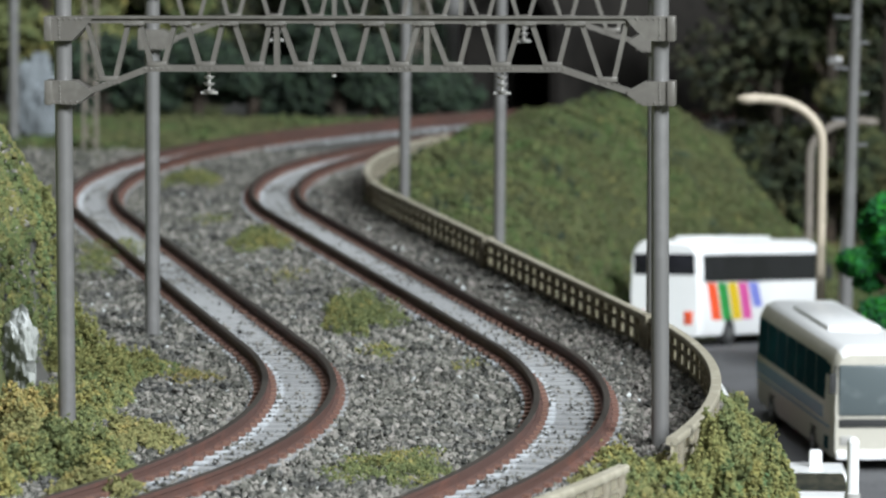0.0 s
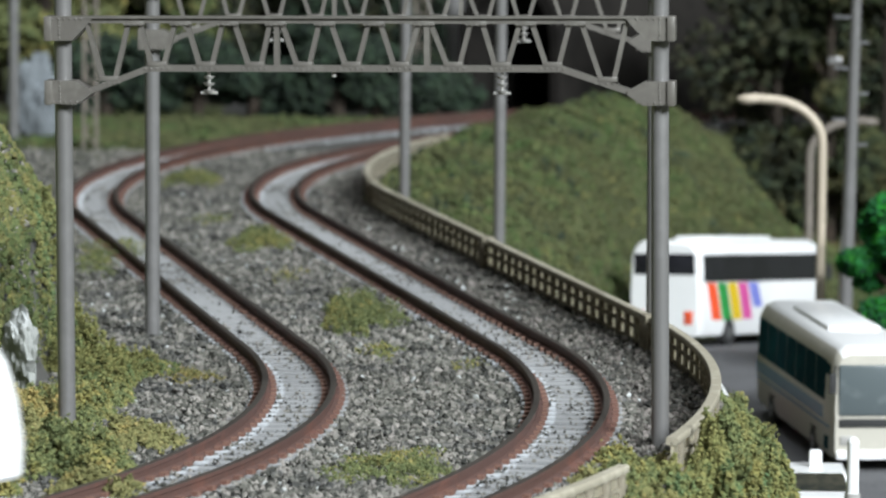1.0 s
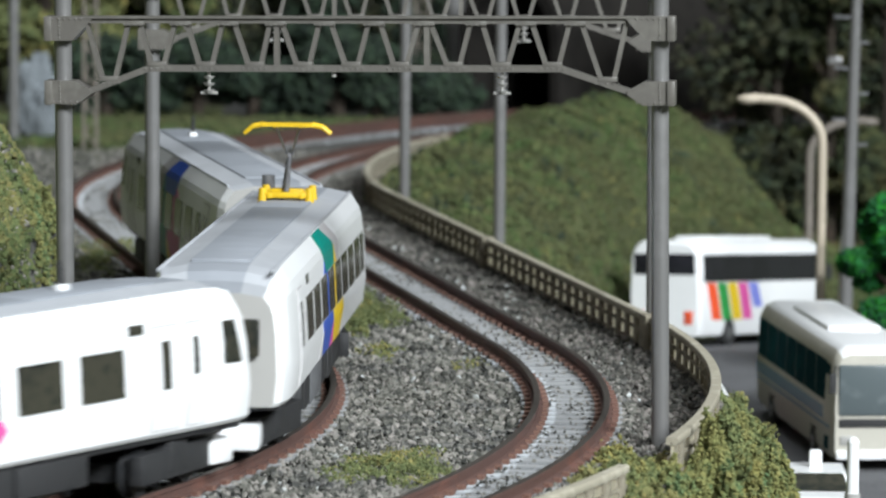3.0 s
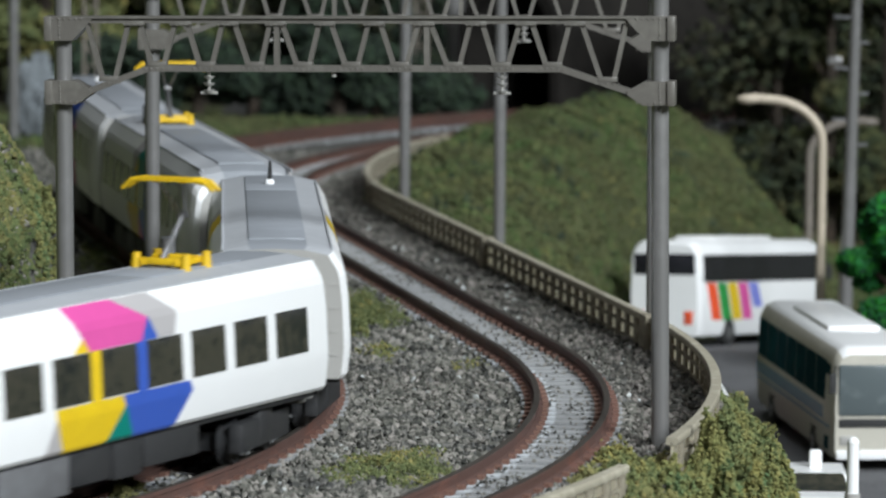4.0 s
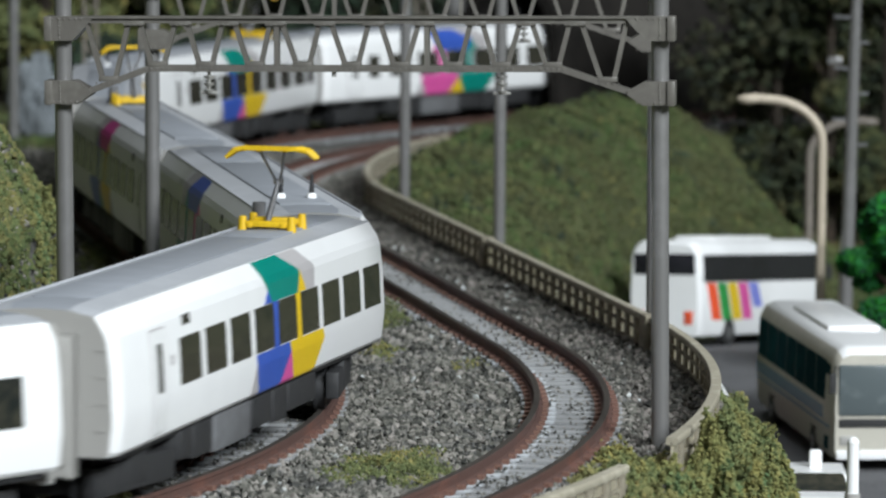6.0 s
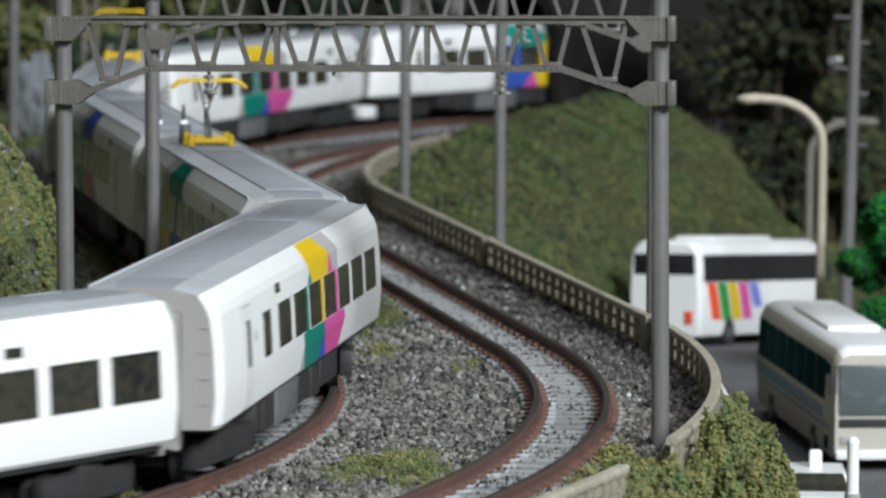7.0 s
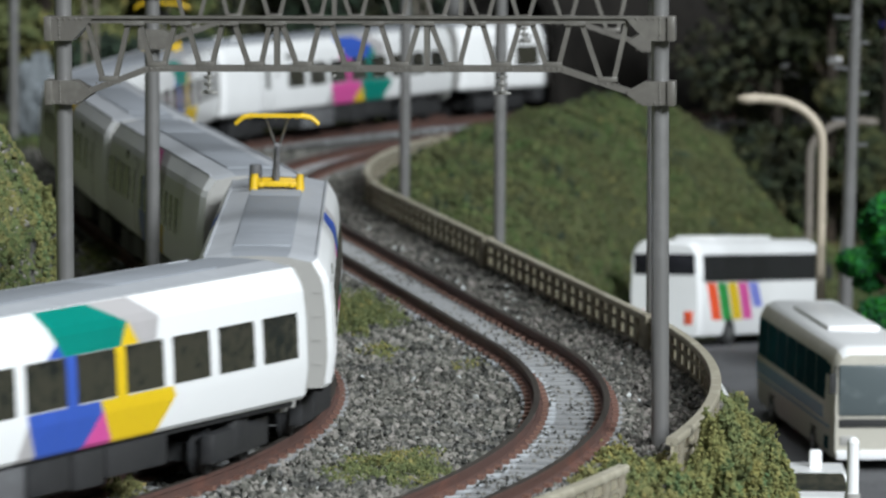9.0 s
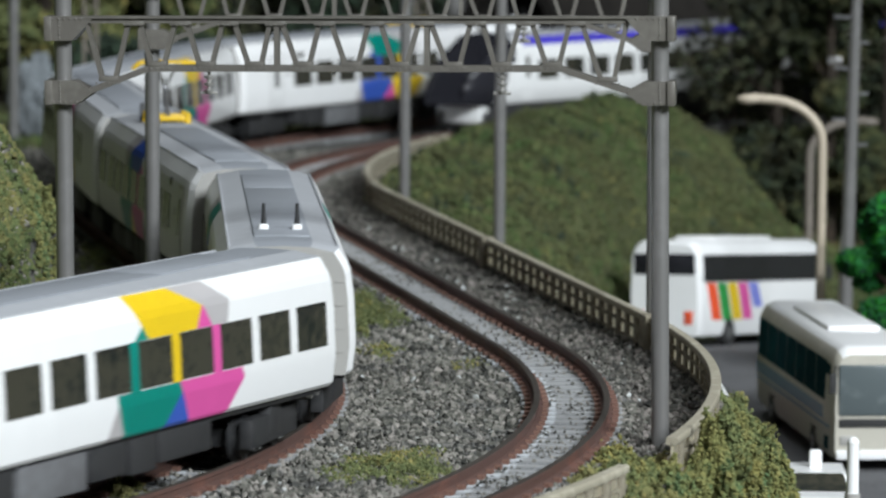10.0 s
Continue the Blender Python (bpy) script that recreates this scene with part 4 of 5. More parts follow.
def express_car(i, front=FLAT_END, rear=FLAT_END, panto=None, aerials=(), layout="plain"):
    w = WORDS[i % 4]
    root = tagged(empty("train_car"), "white express car, %s upper patch, %s below" % w, "train car", group="cars of the white express train")
    bm = bmesh.new()
    body_shell(bm, end_sections(rear, -1)[::-1] + end_sections(front, 1), 3, True)
    part("body", bm, [WHITE, ROOF, END_GREY, ROOF_PALE], root, angle=9)
    for s in (-1, 1):
        bm = bmesh.new()
        box(bm, -62.5, 53 if front != FLAT_END else 62.5, min(s * 6.85, s * 7.15), max(s * 6.85, s * 7.15), 23.1, 23.6, bevel=0.08)
        part("roof_lip", bm, ROOF_PALE, root)
    for x0, x1 in ((-56, 24), (24.6, 50)):
        part("roof_panel", boxes((x0, x1, -3.6, 3.6, 23.6, 24.22), bevel=0.06), ROOF, root)
    top, rear_c, front_c, wedge = SCHEMES[i % 4]
    wins, doors, signs, mid, flip, third = LAYOUTS[layout]
    if flip < 0:
        rear_c, front_c = front_c, rear_c
    for s in (-1, 1):
        for x, ww in wins:
            pane(root, x, ww, 12.5, 18.0, s)
        for x in doors:
            side_patch("door", root, WHITE, lambda t, x=x: (x - 2.9, x + 2.9), 8.0, 19.8, s, 0.12)
            side_patch("door_seal", root, PATCH_GREY, lambda t, x=x: (x - 3.15, x + 3.15), 7.9, 20.0, s, 0.07)
            pane(root, x, 1.9, 12.6, 18.2, s, "door_window", 0.17)
            pane(root, x + 5.6, 1.3, 15.2, 16.4, s, "door_mark", 0.05, PATCH_GREY)
        for x in signs:
            pane(root, x, 3.2, 19.3, 20.5, s, "destination_sign")
        if front in (CAB_END, "nose"):
            side_patch("door_seal", root, PATCH_GREY, lambda t: (48.4, 52.2), 7.9, 20.0, s, 0.07)
            side_patch("door", root, WHITE, lambda t: (48.7, 51.9), 8.0, 19.8, s, 0.12)
            pane(root, 50.3, 1.2, 13.8, 18.2, s, "door_window", 0.17)
            side_patch("cab_side_window", root, GLASS, lambda t: (56.6, 60.4 - 1.2 * t), 14.4, 19.4, s, 0.06)
        lo, hi, knee = 12.35, 18.05, 20.7

        def patch(name, paint, rear_of, front_of, z0, z1, lift=0.05):
            """A field of paint whose two edges, counted from the pattern's middle, run as given over its height."""
            def edges(t):
                a, b = mid + flip * rear_of(t), mid + flip * front_of(t)
                return (a, b) if a < b else (b, a)
            return side_patch(name, root, paint, edges, z0, z1, s, lift)
        mix = lambda a, b: (lambda t: a + (b - a) * t)
        patch("livery_patch", top, mix(-7.0, -9.4), mix(5.9, 8.0), hi, knee)
        patch("livery_patch", top, mix(-9.4, -11.2), mix(8.0, 0.8), knee, 23.25)
        patch("livery_patch", rear_c, mix(-10.8, -8.4), mix(-7.0, -8.4), hi, 19.6)
        patch("livery_patch", front_c, mix(5.9, 8.0), mix(10.2, 8.2), hi, knee)
        patch("livery_patch", PATCH_GREY, mix(10.2, 8.2), mix(14.5, 15.6), hi, knee)
        patch("livery_patch", PATCH_GREY, mix(8.0, 0.8), mix(15.6, 10.4), knee, 23.25)
        a, b = third
        patch("livery_strip", rear_c, mix(-a - 1.35, -a - 1.35), mix(-a + 1.35, -a + 1.35), lo, hi, 0.045)
        patch("livery_strip", front_c, mix(b - 1.35, b - 1.35), mix(b + 1.35, b + 1.35), lo, hi, 0.045)
        if a > 7 or b > 7:
            patch("livery_strip", top, mix(-1.35, -1.35), mix(1.35, 1.35), lo, hi, 0.045)
        patch("livery_patch", rear_c, mix(-13.4, -15.6), mix(-3.1, 1.2), 7.15, 11.2)
        patch("livery_patch", rear_c, mix(-15.6, -15.8), mix(1.2, 0.6), 11.2, lo)
        patch("livery_patch", wedge, mix(-3.1, 1.2), mix(4.0, 1.3), 7.15, 11.2)
        patch("livery_patch", front_c, mix(4.0, 1.3), mix(14.2, 18.6), 7.15, 11.2)
        patch("livery_patch", front_c, mix(1.2, 0.6), mix(18.6, 17.9), 11.2, lo)
        patch("livery_patch", PATCH_GREY, mix(-18.0, -15.7), mix(-13.4, -15.6), 7.15, 11.2)
    for kind, s in ((front, 1), (rear, -1)):
        far = 4 if kind == "nose" else 0
        if kind == FLAT_END:
            bm = boxes((min(s * 64.5, s * 67.6), max(s * 64.5, s * 67.6), -4.2, 4.2, 5.0, 20.7), bevel=0.3)
            for k in range(4):
                box(bm, min(s * 64.8, s * (65.4 + 0.6 * k)), max(s * 64.8, s * (65.4 + 0.6 * k)), -4.5, 4.5, 4.9, 21.0)
            part("gangway", bm, END_GREY, root, "ribbed grey gangway bellows")
            for b in (-7.2, 7.2):
                bm = bmesh.new()
                rod(bm, (s * 65.0, b, 9), (s * 65.0, b, 20), 0.14, n=6)
                for k in range(4):
                    box(bm, min(s * 64.9, s * 65.3), max(s * 64.9, s * 65.3), b - 0.5, b + 0.5, 10 + 3 * k, 10.3 + 3 * k)
                part("end_ladder", bm, END_GREY, root)
        else:
            bm = boxes((min(s * 64.2, s * 65.3) + far, max(s * 64.2, s * 65.3) + far, -5.6, 5.6, 13.2, 17.8), bevel=0.3)
            part("windscreen", bm, GLASS, root, "dark glass windscreen")
            bm = boxes((min(s * 59, s * 64.8) + far, max(s * 59, s * 64.8) + far, -5.6, 5.6, 1.6, 4.8), bevel=0.6)
            part("snow_plough", bm, WHITE, root, "white plough below the cab")
            bm = boxes((min(s * 63, s * 66.5) + far, max(s * 63, s * 66.5) + far, -1.6, 1.6, 4.5, 7.0), bevel=0.3)
            part("coupler", bm, UNDER, root)
    part("underframe", boxes((-62, 62, -8.0, 8.0, 6.3, 7.4), bevel=0.2), UNDER, root)
    for x0, x1, z0, mt in ((-30, -22, 2.6, UNDER), (-20.5, -4, 2.2, UNDER_GREY), (-3, 6, 2.8, UNDER), (7.5, 14, 2.4, UNDER), (15, 29, 3.0, UNDER), (-36, -31, 3.2, UNDER)):
        part("equipment_box", boxes((x0, x1, -8.3, 8.3, z0, 6.6), bevel=0.2), mt, root)
    bogies = [bogie(root, 49, 1), bogie(root, -49, -1)]
    if panto is not None:
        pantograph(root, panto)
        part("roof_insulator", rod(bmesh.new(), (panto + 5.4, 3.2, 23.7), (panto + 5.4, 3.2, 27.2), 1.0, 0.9, 14), UNDER_GREY, root)
    for a in aerials:
        antenna(root, *a)
    return root, bogies


EXPRESS = [
    express_car(0, "nose", FLAT_END, None, [(36, 0)], "cab"),
    express_car(1, FLAT_END, CAB_END, 38, [], "motor"),
    express_car(2, CAB_END, FLAT_END, None, [(36, 0)], "cab"),
    express_car(3, FLAT_END, FLAT_END, 38, [], "long"),
    express_car(4, FLAT_END, FLAT_END, None, [(-46, 2.2), (-46, -2.2)], "trailer"),
    express_car(5, FLAT_END, FLAT_END, 38),
    express_car(6, FLAT_END, FLAT_END, None, [], "seven"),
    express_car(7, FLAT_END, FLAT_END, None, [], "half"),
    express_car(8, FLAT_END, FLAT_END, 38, [], "spaced"),
    express_car(9, FLAT_END, FLAT_END, None, [(-46, 2.2), (-46, -2.2)]),
    express_car(10, FLAT_END, CAB_END, None, [], "close"),
]


# ---- the second train, white with a violet stripe and a black sloping front ----
def second_car(head):
    root = tagged(empty("train_car"), "white train car with violet-blue roof stripe" + (" and black sloping front" if head else ""), "train car", group="cars of the violet-striped train")
    bm = bmesh.new()
    nose = [(48, 1, 0, 0), (52, 0.99, 0.2, 3), (56, 0.95, 0.8, 6), (60, 0.88, 2.0, 8.5), (64, 0.76, 4.0, 10.5), (66, 0.62, 6.0, 11.5)]
    body_shell(bm, end_sections(FLAT_END, -1)[::-1] + (nose if head else end_sections(FLAT_END, 1)))
    if head:
        for f in bm.faces:
            c = f.calc_center_median()
            if c.x > 57.5 - (c.z - 7.1) * 0.75 and abs(c.y) < 9:
                f.material_index = 3
    part("body", bm, [WHITE, ROOF_PALE, WHITE, BLACK], root)
    for s in (-1, 1):
        side_patch("stripe", root, VIOLET, lambda t: (-64, 44 if head else 64), 21.2, 23.2, s)
        for k in range(9):
            x = 34 - 11.4 * k if head else 52 - 11.4 * k
            if x > -58:
                pane(root, x, 8.6, 12.8, 17.6, s)
        side_patch("door", root, WHITE, lambda t: (40.5, 45.5), 8, 20, s, 0.1)
        pane(root, 43, 1.6, 13.5, 18.5, s, "door_window", 0.15)
    part("underframe", boxes((-60, 56, -7.6, 7.6, 2.6, 7.2), bevel=0.3), UNDER, root)
    if head:
        part("skirt", boxes((44, 60, -6.4, 6.4, 2.4, 7.3), bevel=0.8), WHITE, root)
    return root, [bogie(root, 49, 1), bogie(root, -49, -1)]


SECOND = [second_car(True), second_car(False)]


# ---- street: coaches, car, lamps ----
def wheel(root, x, y, r=2.8, w=2.0):
    bm = bmesh.new()
    rod(bm, (x, y - w / 2, r), (x, y + w / 2, r), r, n=20)
    t = part("wheel", bm, TYRE, root)
    bm = bmesh.new()
    rod(bm, (x, y - w / 2 - 0.06, r), (x, y + w / 2 + 0.06, r), r * 0.5, n=14)
    part("hub", bm, STEEL, t)


def coach(m, length, paint, roof_paint, label, glass, tourist):
    root = tagged(empty("bus", m), label, "bus")
    L, W, H = length / 2, 8.2, 22.2 if tourist else 20.9
    prof = [(W - 0.5, 2.2), (W, 3.2), (W, 11), (W - 0.35, H - 2.7), (W - 1.3, H - 0.8), (W - 2.8, H)]
    ring = prof + [(-y, z) for y, z in reversed(prof)]
    bm = bmesh.new()
    rows = []
    for x, k, d in ((-L, 0.93, 1.0), (-L + 0.8, 0.985, 0.3), (-L + 2.5, 1, 0), (L - 3.5, 1, 0), (L - 1.0, 0.985, 0.4), (L, 0.93, 1.4)):
        rows.append([bm.verts.new((x - (0.8 * (z / H) ** 2 if x > L - 2 else 0), y * k, z - d * (z / H) ** 2)) for y, z in ring])
    n = len(ring)
    for a, b in zip(rows[:-1], rows[1:]):
        for i in range(n):
            bm.faces.new((a[i], b[i], b[(i + 1) % n], a[(i + 1) % n])).material_index = 1 if ring[i][1] > H - 0.9 and ring[(i + 1) % n][1] > H - 0.9 else 0
    bm.faces.new(rows[0][::-1])
    bm.faces.new(rows[-1])
    part("body", bm, [paint, roof_paint], root)

    def on_side(name, x0, x1, z0, z1, s, mt, lift, slant=0.0):
        b2 = bmesh.new()
        ys = lambda z: float(np.interp(z, [p[1] for p in prof], [p[0] for p in prof])) + lift
        v = [b2.verts.new((x, s * ys(z), z)) for x, z in ((x0, z0), (x1, z0), (x1 + slant, z1), (x0 + slant, z1))]
        f = b2.faces.new(v)
        r = bmesh.ops.extrude_face_region(b2, geom=[f])
        bmesh.ops.translate(b2, vec=(0, -s * 0.3, 0), verts=[q for q in r["geom"] if isinstance(q, bmesh.types.BMVert)])
        return part(name, b2, mt, root, flat=True)
    for s in (-1, 1):
        if tourist:
            on_side("window_band", -L + 2.2, L - 3.5, 13.4, 19.1, s, glass, 0.08)
            for k, mt in enumerate((ORANGE, SIGN_GREEN, YELLOW, PINK, LILAC)):
                x, z = -L + 6.2 + 5.2 * k, 5.5 if k < 4 else 8.0
                tilt = 2.6 / (13.2 - z)
                on_side("stripe", x, x + 4.6, z, 11, s, mt, 0.06, -tilt * (11 - z))
                on_side("stripe", x - tilt * (11 - z), x + 4.6 - tilt * (11 - z), 11, 13.2, s, mt, 0.06, -tilt * 2.2)
        else:
            nw = 7
            pw = (length - 9) / nw
            for k in range(nw):
                on_side("window", -L + 2.2 + pw * k, -L + 2.2 + pw * (k + 0.94), 11.2, 17.9, s, glass, 0.07)
            on_side("stripe", -L + 0.8, L - 9, 7.9, 10.1, s, BUS_BLUE, 0.05)
            on_side("stripe", -L + 0.8, L - 3, 6.9, 7.4, s, BUS_BLUE, 0.05)
            on_side("door", L - 7.6, L - 3.2, 3.2, 17.6, s, glass, 0.05)
        for x in (-L * 0.55, L * 0.55):
            on_side("wheel_arch", x - 3.4, x + 3.4, 2.3, 5.6, s, TYRE, 0.04)
            wheel(root, x, s * (W - 0.9))
    for s, z0, z1 in ((1, 9.3, 17.8), (-1, H - 7.4, H - 2.8)):
        bm = boxes((min(s * (L - 1.2), s * (L + 0.12)), max(s * (L - 1.2), s * (L + 0.12)), -W + 1.1, W - 1.1, z0, z1), bevel=0.35)
        part("windscreen" if s > 0 else "rear_window", bm, glass if s < 0 else WINDSCREEN, root)
    for y in (-5.6, 5.6):
        part("tail_lamp", boxes((-L - 0.12, -L + 0.5, y - 1, y + 1, 4.6, 7.4), bevel=0.15), ORANGE, root)
        part("headlamp", boxes((L - 0.6, L + 0.15, y - 1.2, y + 1.2, 4.4, 6.0), bevel=0.15), INSULATOR, root)
        b2 = bmesh.new()
        rod(b2, (L - 0.6, y * 1.35, 17.5), (L + 1.6, y * 1.5, 16.5), 0.2, n=6)
        box(b2, L + 1.2, L + 1.9, y * 1.5 - 0.6, y * 1.5 + 0.6, 13.2, 16.6, bevel=0.15)
        part("mirror", b2, TYRE, root)
    part("bumper", boxes((L - 0.8, L + 0.25, -W + 0.8, W - 0.8, 2.0, 3.6), bevel=0.2), roof_paint, root)
    part("grille", boxes((L - 0.6, L + 0.1, -W + 1.2, W - 1.2, 7.4, 8.8), bevel=0.15), TYRE, root)
    part("roof_unit", boxes((-L * 0.55, L * 0.35, -4.6, 4.6, H - 0.4, H + 0.8), bevel=0.5), roof_paint, root)
    return root


coach(at_mm(61.4, 1059.5, float(road_z(1059.5)), -2.2, 4.0, 62), 65, WHITE, WHITE, "white tourist coach with rainbow stripes and dark windows on the street", BLACK, True)
coach(at_mm(69.2, 861, ROAD_Z, 0, 0, -84.5), 80, IVORY, WHITE, "ivory coach with teal windows and faded blue stripes on the street", GLASS_TEAL, False)


def taxi(m):
    root = tagged(empty("car", m), "white and red taxi with a roof light on the street", "car")
    bm = bmesh.new()
    prof = [(-15.2, 1.6), (15.2, 1.6), (15.4, 4.6), (14.8, 6.0), (8.6, 6.2), (5.0, 8.9), (-6.4, 8.9), (-9.8, 6.3), (-15.0, 6.2), (-15.5, 4.4)]
    rows = []
    for y, k in ((-5.6, 0.0), (-5.0, 0.25), (5.0, 0.25), (5.6, 0.0)):
        rows.append([bm.verts.new((x * (1 if abs(y) < 5.5 else 0.985), y * (0.76 if z > 8 else 1), z)) for x, z in prof])
    n = len(prof)
    for a, b in zip(rows[:-1], rows[1:]):
        for i in range(n):
            bm.faces.new((a[i], b[i], b[(i + 1) % n], a[(i + 1) % n]))
    bm.faces.new(rows[0])
    bm.faces.new(rows[-1][::-1])
    part("body", bm, WHITE, root, flat=True)
    part("belt", boxes((-15.55, 15.45, -5.72, 5.72, 3.2, 5.2), bevel=0.2), RED, root, "red painted belt")
    for x0, x1, nm in ((4.9, 8.9, "windscreen"), (-10.1, -6.3, "rear_window")):
        bm = bmesh.new()
        s = 1 if x0 > 0 else -1
        m4 = [(5.1 * s + 0.1 * s, 8.6), (8.6 * s + 0.1 * s, 6.4)] if s > 0 else [(-6.5, 8.7), (-9.9, 6.5)]
        v = [bm.verts.new((m4[0][0], -4.0, m4[0][1])), bm.verts.new((m4[0][0], 4.0, m4[0][1])), bm.verts.new((m4[1][0], 4.8, m4[1][1])), bm.verts.new((m4[1][0], -4.8, m4[1][1]))]
        f = bm.faces.new(v)
        r = bmesh.ops.extrude_face_region(bm, geom=[f])
        bmesh.ops.translate(bm, vec=(0.16 * s, 0, 0.16), verts=[q for q in r["geom"] if isinstance(q, bmesh.types.BMVert)])
        part(nm, bm, GLASS, root, flat=True)
    for s in (-1, 1):
        part("side_window", boxes((-7.6, 6.2, min(s * 5.0, s * 5.25), max(s * 5.0, s * 5.25), 6.4, 8.2), bevel=0.1), GLASS, root)
        for x in (-9, 9.4):
            wheel(root, x, s * 4.9, 2.0, 1.4)
    part("roof_light", boxes((-1.0, 1.0, -1.0, 1.0, 8.7, 11.6), bevel=0.45), WHITE, root)
    part("number_plate", boxes((-15.75, -15.5, -2.4, 2.4, 2.6, 4.0)), SIGN_GREEN, root)
    return root


cab = taxi(at_mm(57.6, 759.5, ROAD_Z, 0, 0, 88))
copy_thing(cab, at_mm(44.4, 874, ROAD_Z, 0, 0, 95))


def street_lamp(x, y, h, reach, r, material, label):
    p = tagged(empty("street_lamp", at_mm(x, y, float(road_z(y)))), label, "street lamp", group="lamps along the street")
    s = 1 if reach > 0 else -1
    bm = bmesh.new()
    pts = [(0, 0, 0), (0, 0, h * 0.84)]
    for k in range(1, 9):
        a = k / 8 * math.pi / 2
        pts.append((reach * (1 - math.cos(a)) * 0.7, 0, h * 0.84 + h * 0.16 * math.sin(a)))
    pts.append((reach * 0.9, 0, h * 1.005))
    for a, b in zip(pts[:-1], pts[1:]):
        rod(bm, a, b, r, n=12)
    for a in pts[1:-1]:
        bmesh.ops.create_uvsphere(bm, u_segments=12, v_segments=8, radius=r, matrix=Matrix.Translation(a))
    part("post", bm, material, p)
    bm = bmesh.new()
    bmesh.ops.create_uvsphere(bm, u_segments=16, v_segments=8, radius=1, matrix=Matrix.Translation((reach * 0.93, 0, h * 1.0)) @ Matrix.Diagonal((2.4, 1.5, 1.0, 1)))
    part("lamp_head", bm, material, p)
    bm = bmesh.new()
    rod(bm, (0, 0, 0), (0, 0, 2), r * 1.7, r * 1.4, 12)
    part("foot", bm, material, p)


street_lamp(73.6, 965, 53.5, -15.5, 0.9, LAMP_CREAM, "cream curved street lamp with an oval head")
street_lamp(81.5, 1105, 48.5, 14, 0.95, LAMP_BROWN, "brown-grey curved street lamp with an oval head")


def step_pole(x, y, top):
    p = tagged(empty("utility_pole", at_mm(x, y, float(road_z(y)))), "pale grey utility pole with step irons beside the street", "pole")
    bm = bmesh.new()
    rod(bm, (0, 0, 0), (1.6, 0, top - ROAD_Z), 1.55, 1.0, 16)
    part("shaft", bm, POLE, p)
    for k in range(9):
        z = 42 + k * 5.2
        s = -1 if k % 2 else 1
        bm = bmesh.new()
        rod(bm, (0.6, 0, z), (0.6 + s * 3.6, 0, z + 0.2), 0.3, n=6)
        part("step_iron", bm, STEEL, p)
    bm = boxes((-4.2, -1.2, -0.8, 0.8, 58.5, 60), bevel=0.2)
    part("bracket", bm, POLE, p)


step_pole(82.0, 1010, 46)


def marker_post(x, y):
    p = tagged(empty("marker_post", at_mm(x, y, ROAD_Z)), "white round-topped marker post beside the street", "post")
    bm = bmesh.new()
    rod(bm, (0, 0, 0), (0, 0, 20), 0.95, 0.85, 16)
    bmesh.ops.create_uvsphere(bm, u_segments=16, v_segments=8, radius=0.9, matrix=Matrix.Translation((0, 0, 20)))
    part("shaft", bm, WHITE, p)
    part("collar", rod(bmesh.new(), (0, 0, 12), (0, 0, 12.8), 1.15, n=16), INSULATOR, p)


marker_post(58.6, 702)


# ---- the hall round the layout ----
def hall():
    for name, b in (("wall_back", (-3200, 2600, 2050, 2120, -900, 2600)), ("wall_side", (-3270, -3200, -2600, 2120, -900, 2600)),
                    ("wall_street", (2600, 2670, -2600, 2120, -900, 2600)), ("wall_front", (-3200, 2600, -2670, -2600, -900, 2600))):
        tagged(part(name, boxes(b), BOARD if name == "wall_back" else HALL), "plain dark hall wall", "wall", kind="structure")
    tagged(part("floor", boxes((-3270, 2670, -2670, 2120, -960, -900)), HALL), "plain hall floor", "floor", kind="structure")
    tagged(part("ceiling", boxes((-3270, 2670, -2670, 2120, 2600, 2660)), HALL), "plain hall ceiling", "ceiling", kind="structure")
    tagged(part("backdrop", boxes((-900, 900, 1560, 1570, -40, 420)), BOARD), "black cloth hung behind the layout", "backdrop", kind="structure")


hall()


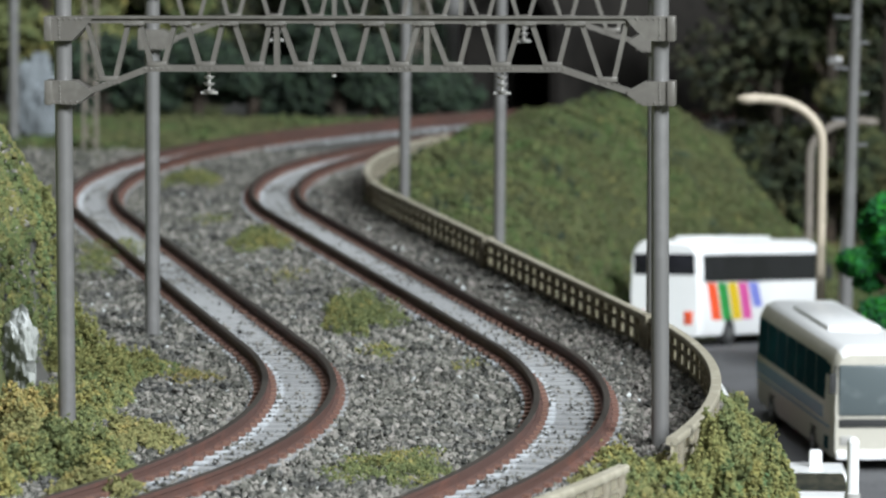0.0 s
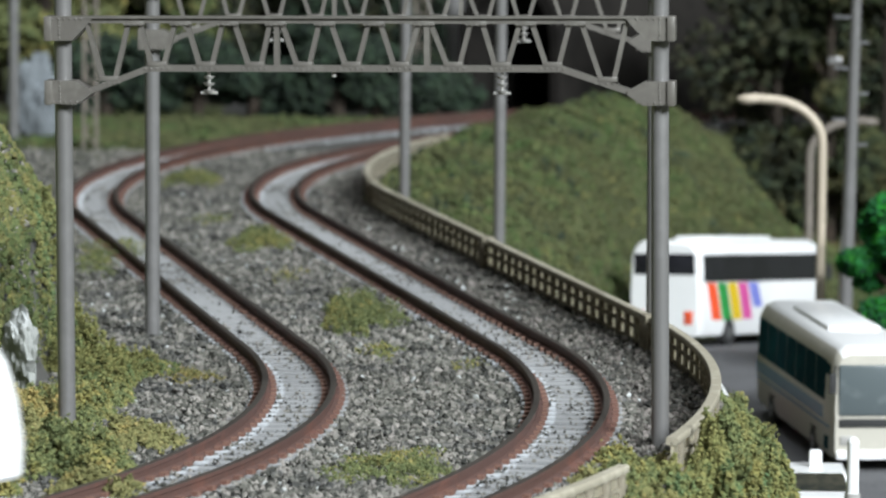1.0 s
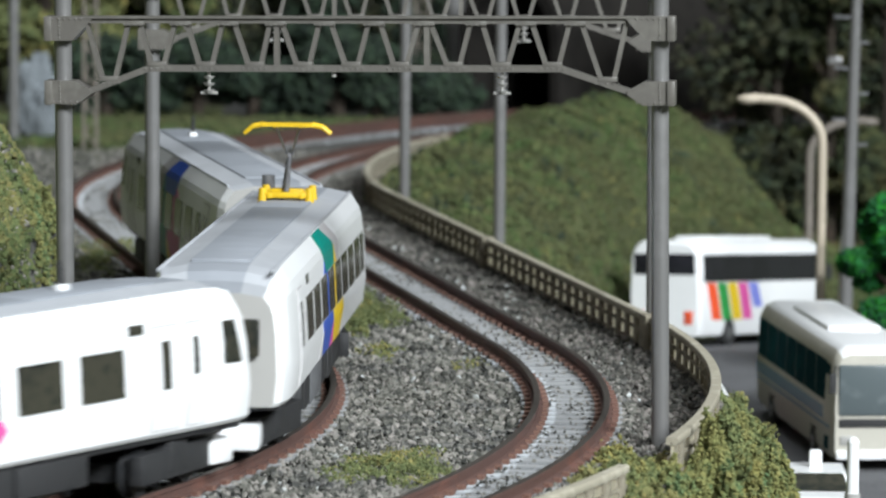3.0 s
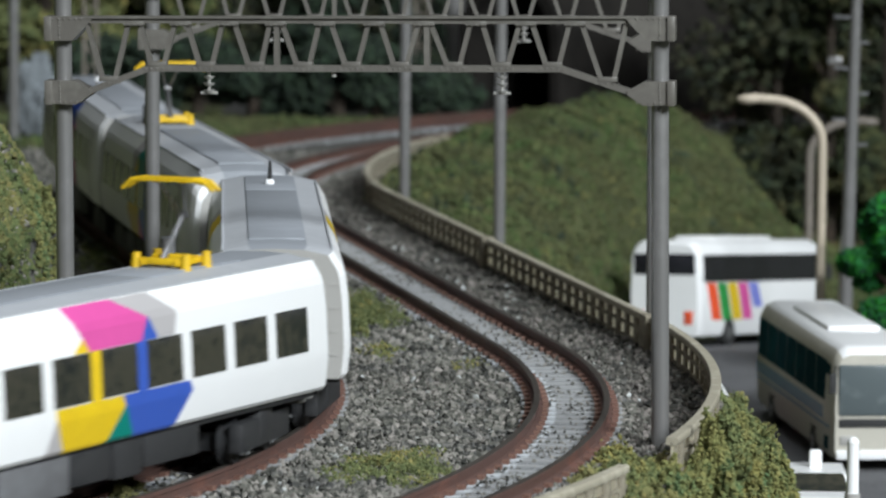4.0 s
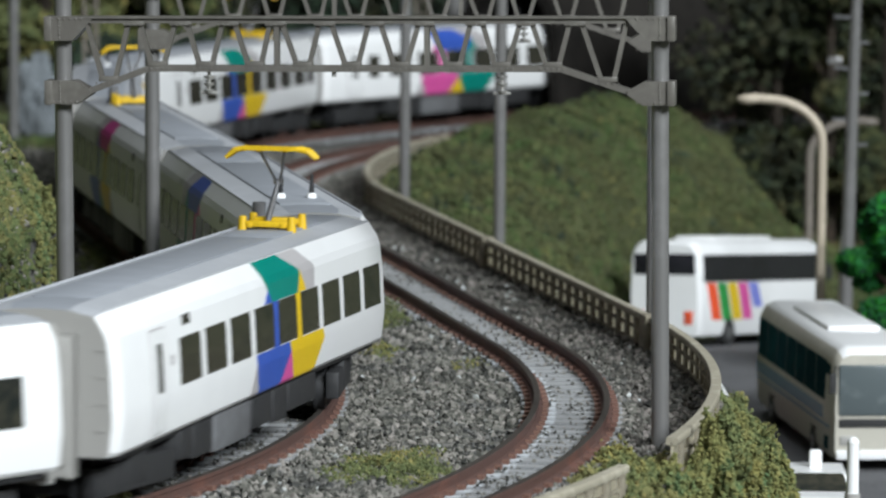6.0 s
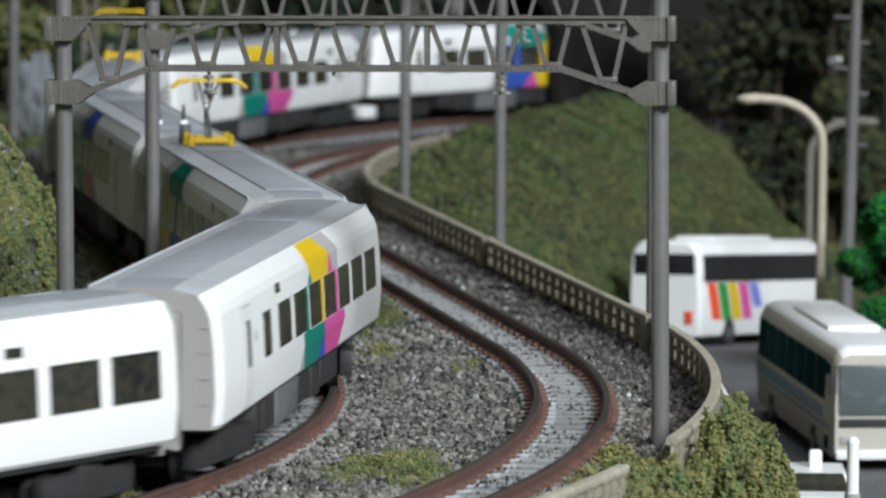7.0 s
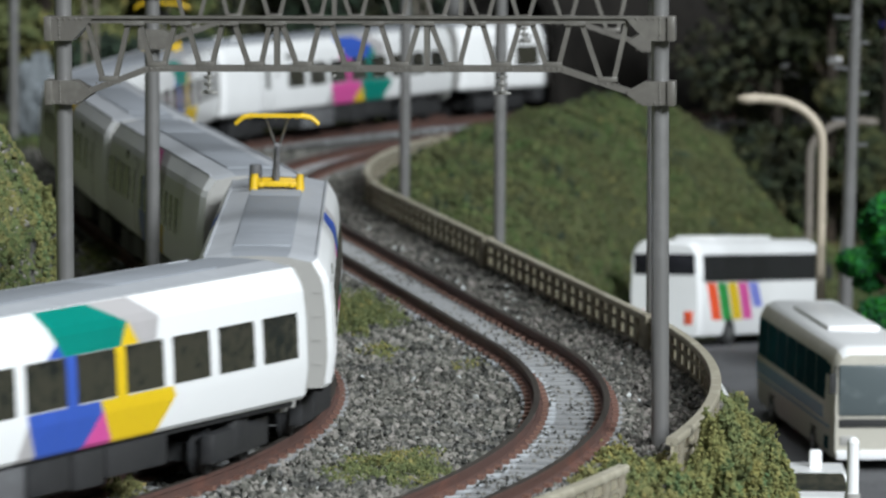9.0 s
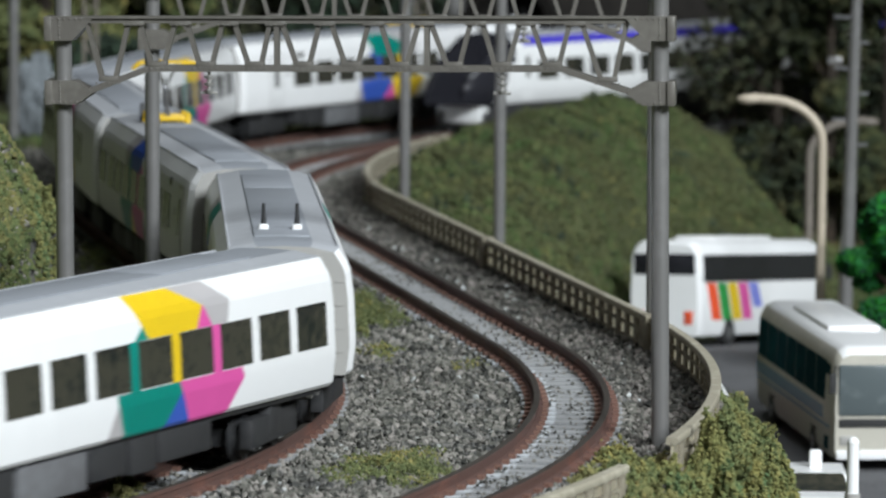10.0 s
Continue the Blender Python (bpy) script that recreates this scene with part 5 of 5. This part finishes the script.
def layout_table():
    t = tagged(empty("layout_table"), "large dark wooden table that carries the model railway", "table")
    part("tabletop", boxes((-2400, 2140, -60, 1960, -72, -50), bevel=2), TABLE, t)
    for x in (-2340, -130, 2080):
        for y in (0, 1900):
            part("leg", boxes((x - 40, x + 40, y - 40, y + 40, -900, -72), bevel=3), TABLE, t)
    part("apron", boxes((-2400, 2140, -60, -40, -140, -72), bevel=2), TABLE, t)


layout_table()


# ---- motion ----
def lead(t):
    """How far the express's first car has come along the outer track, in millimetres."""
    u = t - 1.5
    drift = float(np.interp(t, [0, 1.0, 1.5, 2.0, 2.5, 4.5, 5.0, 5.5, 7.0, 7.5, 8.0, 8.5, 9.0, 9.5, 10.0], [7, 8, 5, 7.5, 2, 2, 0, 2, 5, 2, 5, 3.5, 6, 8.5, 2]))
    return -136.5 + 170.9 * u - 1.05 * u * u + drift


def place_car(line, car, s, flip=False):
    root, bogies = car
    f, r = (s - 49, s + 49) if flip else (s + 49, s - 49)
    fx, fy, fh = line.at(f)
    rx, ry, rh = line.at(r)
    h = math.atan2(fy - ry, fx - rx)
    m = at_mm((fx + rx) / 2, (fy + ry) / 2, 0, 0, 0, math.degrees(h))
    turns = []
    for k, a in ((49, fh), (-49, rh)):
        a = a + math.pi if flip else a
        d = (a - h + math.pi) % (2 * math.pi) - math.pi
        turns.append(at_mm(k, 0, 0, 0, 0, math.degrees(d)))
    return m, turns


def motions():
    times = [round(0.2 * i, 2) for i in range(51)]
    jobs = [(OUTER, car, [lead(t) - 136.0 * i for t in times], False) for i, car in enumerate(EXPRESS)]
    jobs += [(INNER, car, [SECOND_STOP + 130.0 * (10 - t) + 137.0 * i for t in times], True) for i, car in enumerate(SECOND)]
    for line, car, way, flip in jobs:
        poses = [place_car(line, car, s, flip) for s in way]
        walk(car[0], [(t, p[0]) for t, p in zip(times, poses)])
        for k in (0, 1):
            walk(car[1][k], [(t, p[1][k]) for t, p in zip(times, poses)])


SECOND_STOP = INNER.s2 + INNER.r2 * 0.72 + 28
motions()
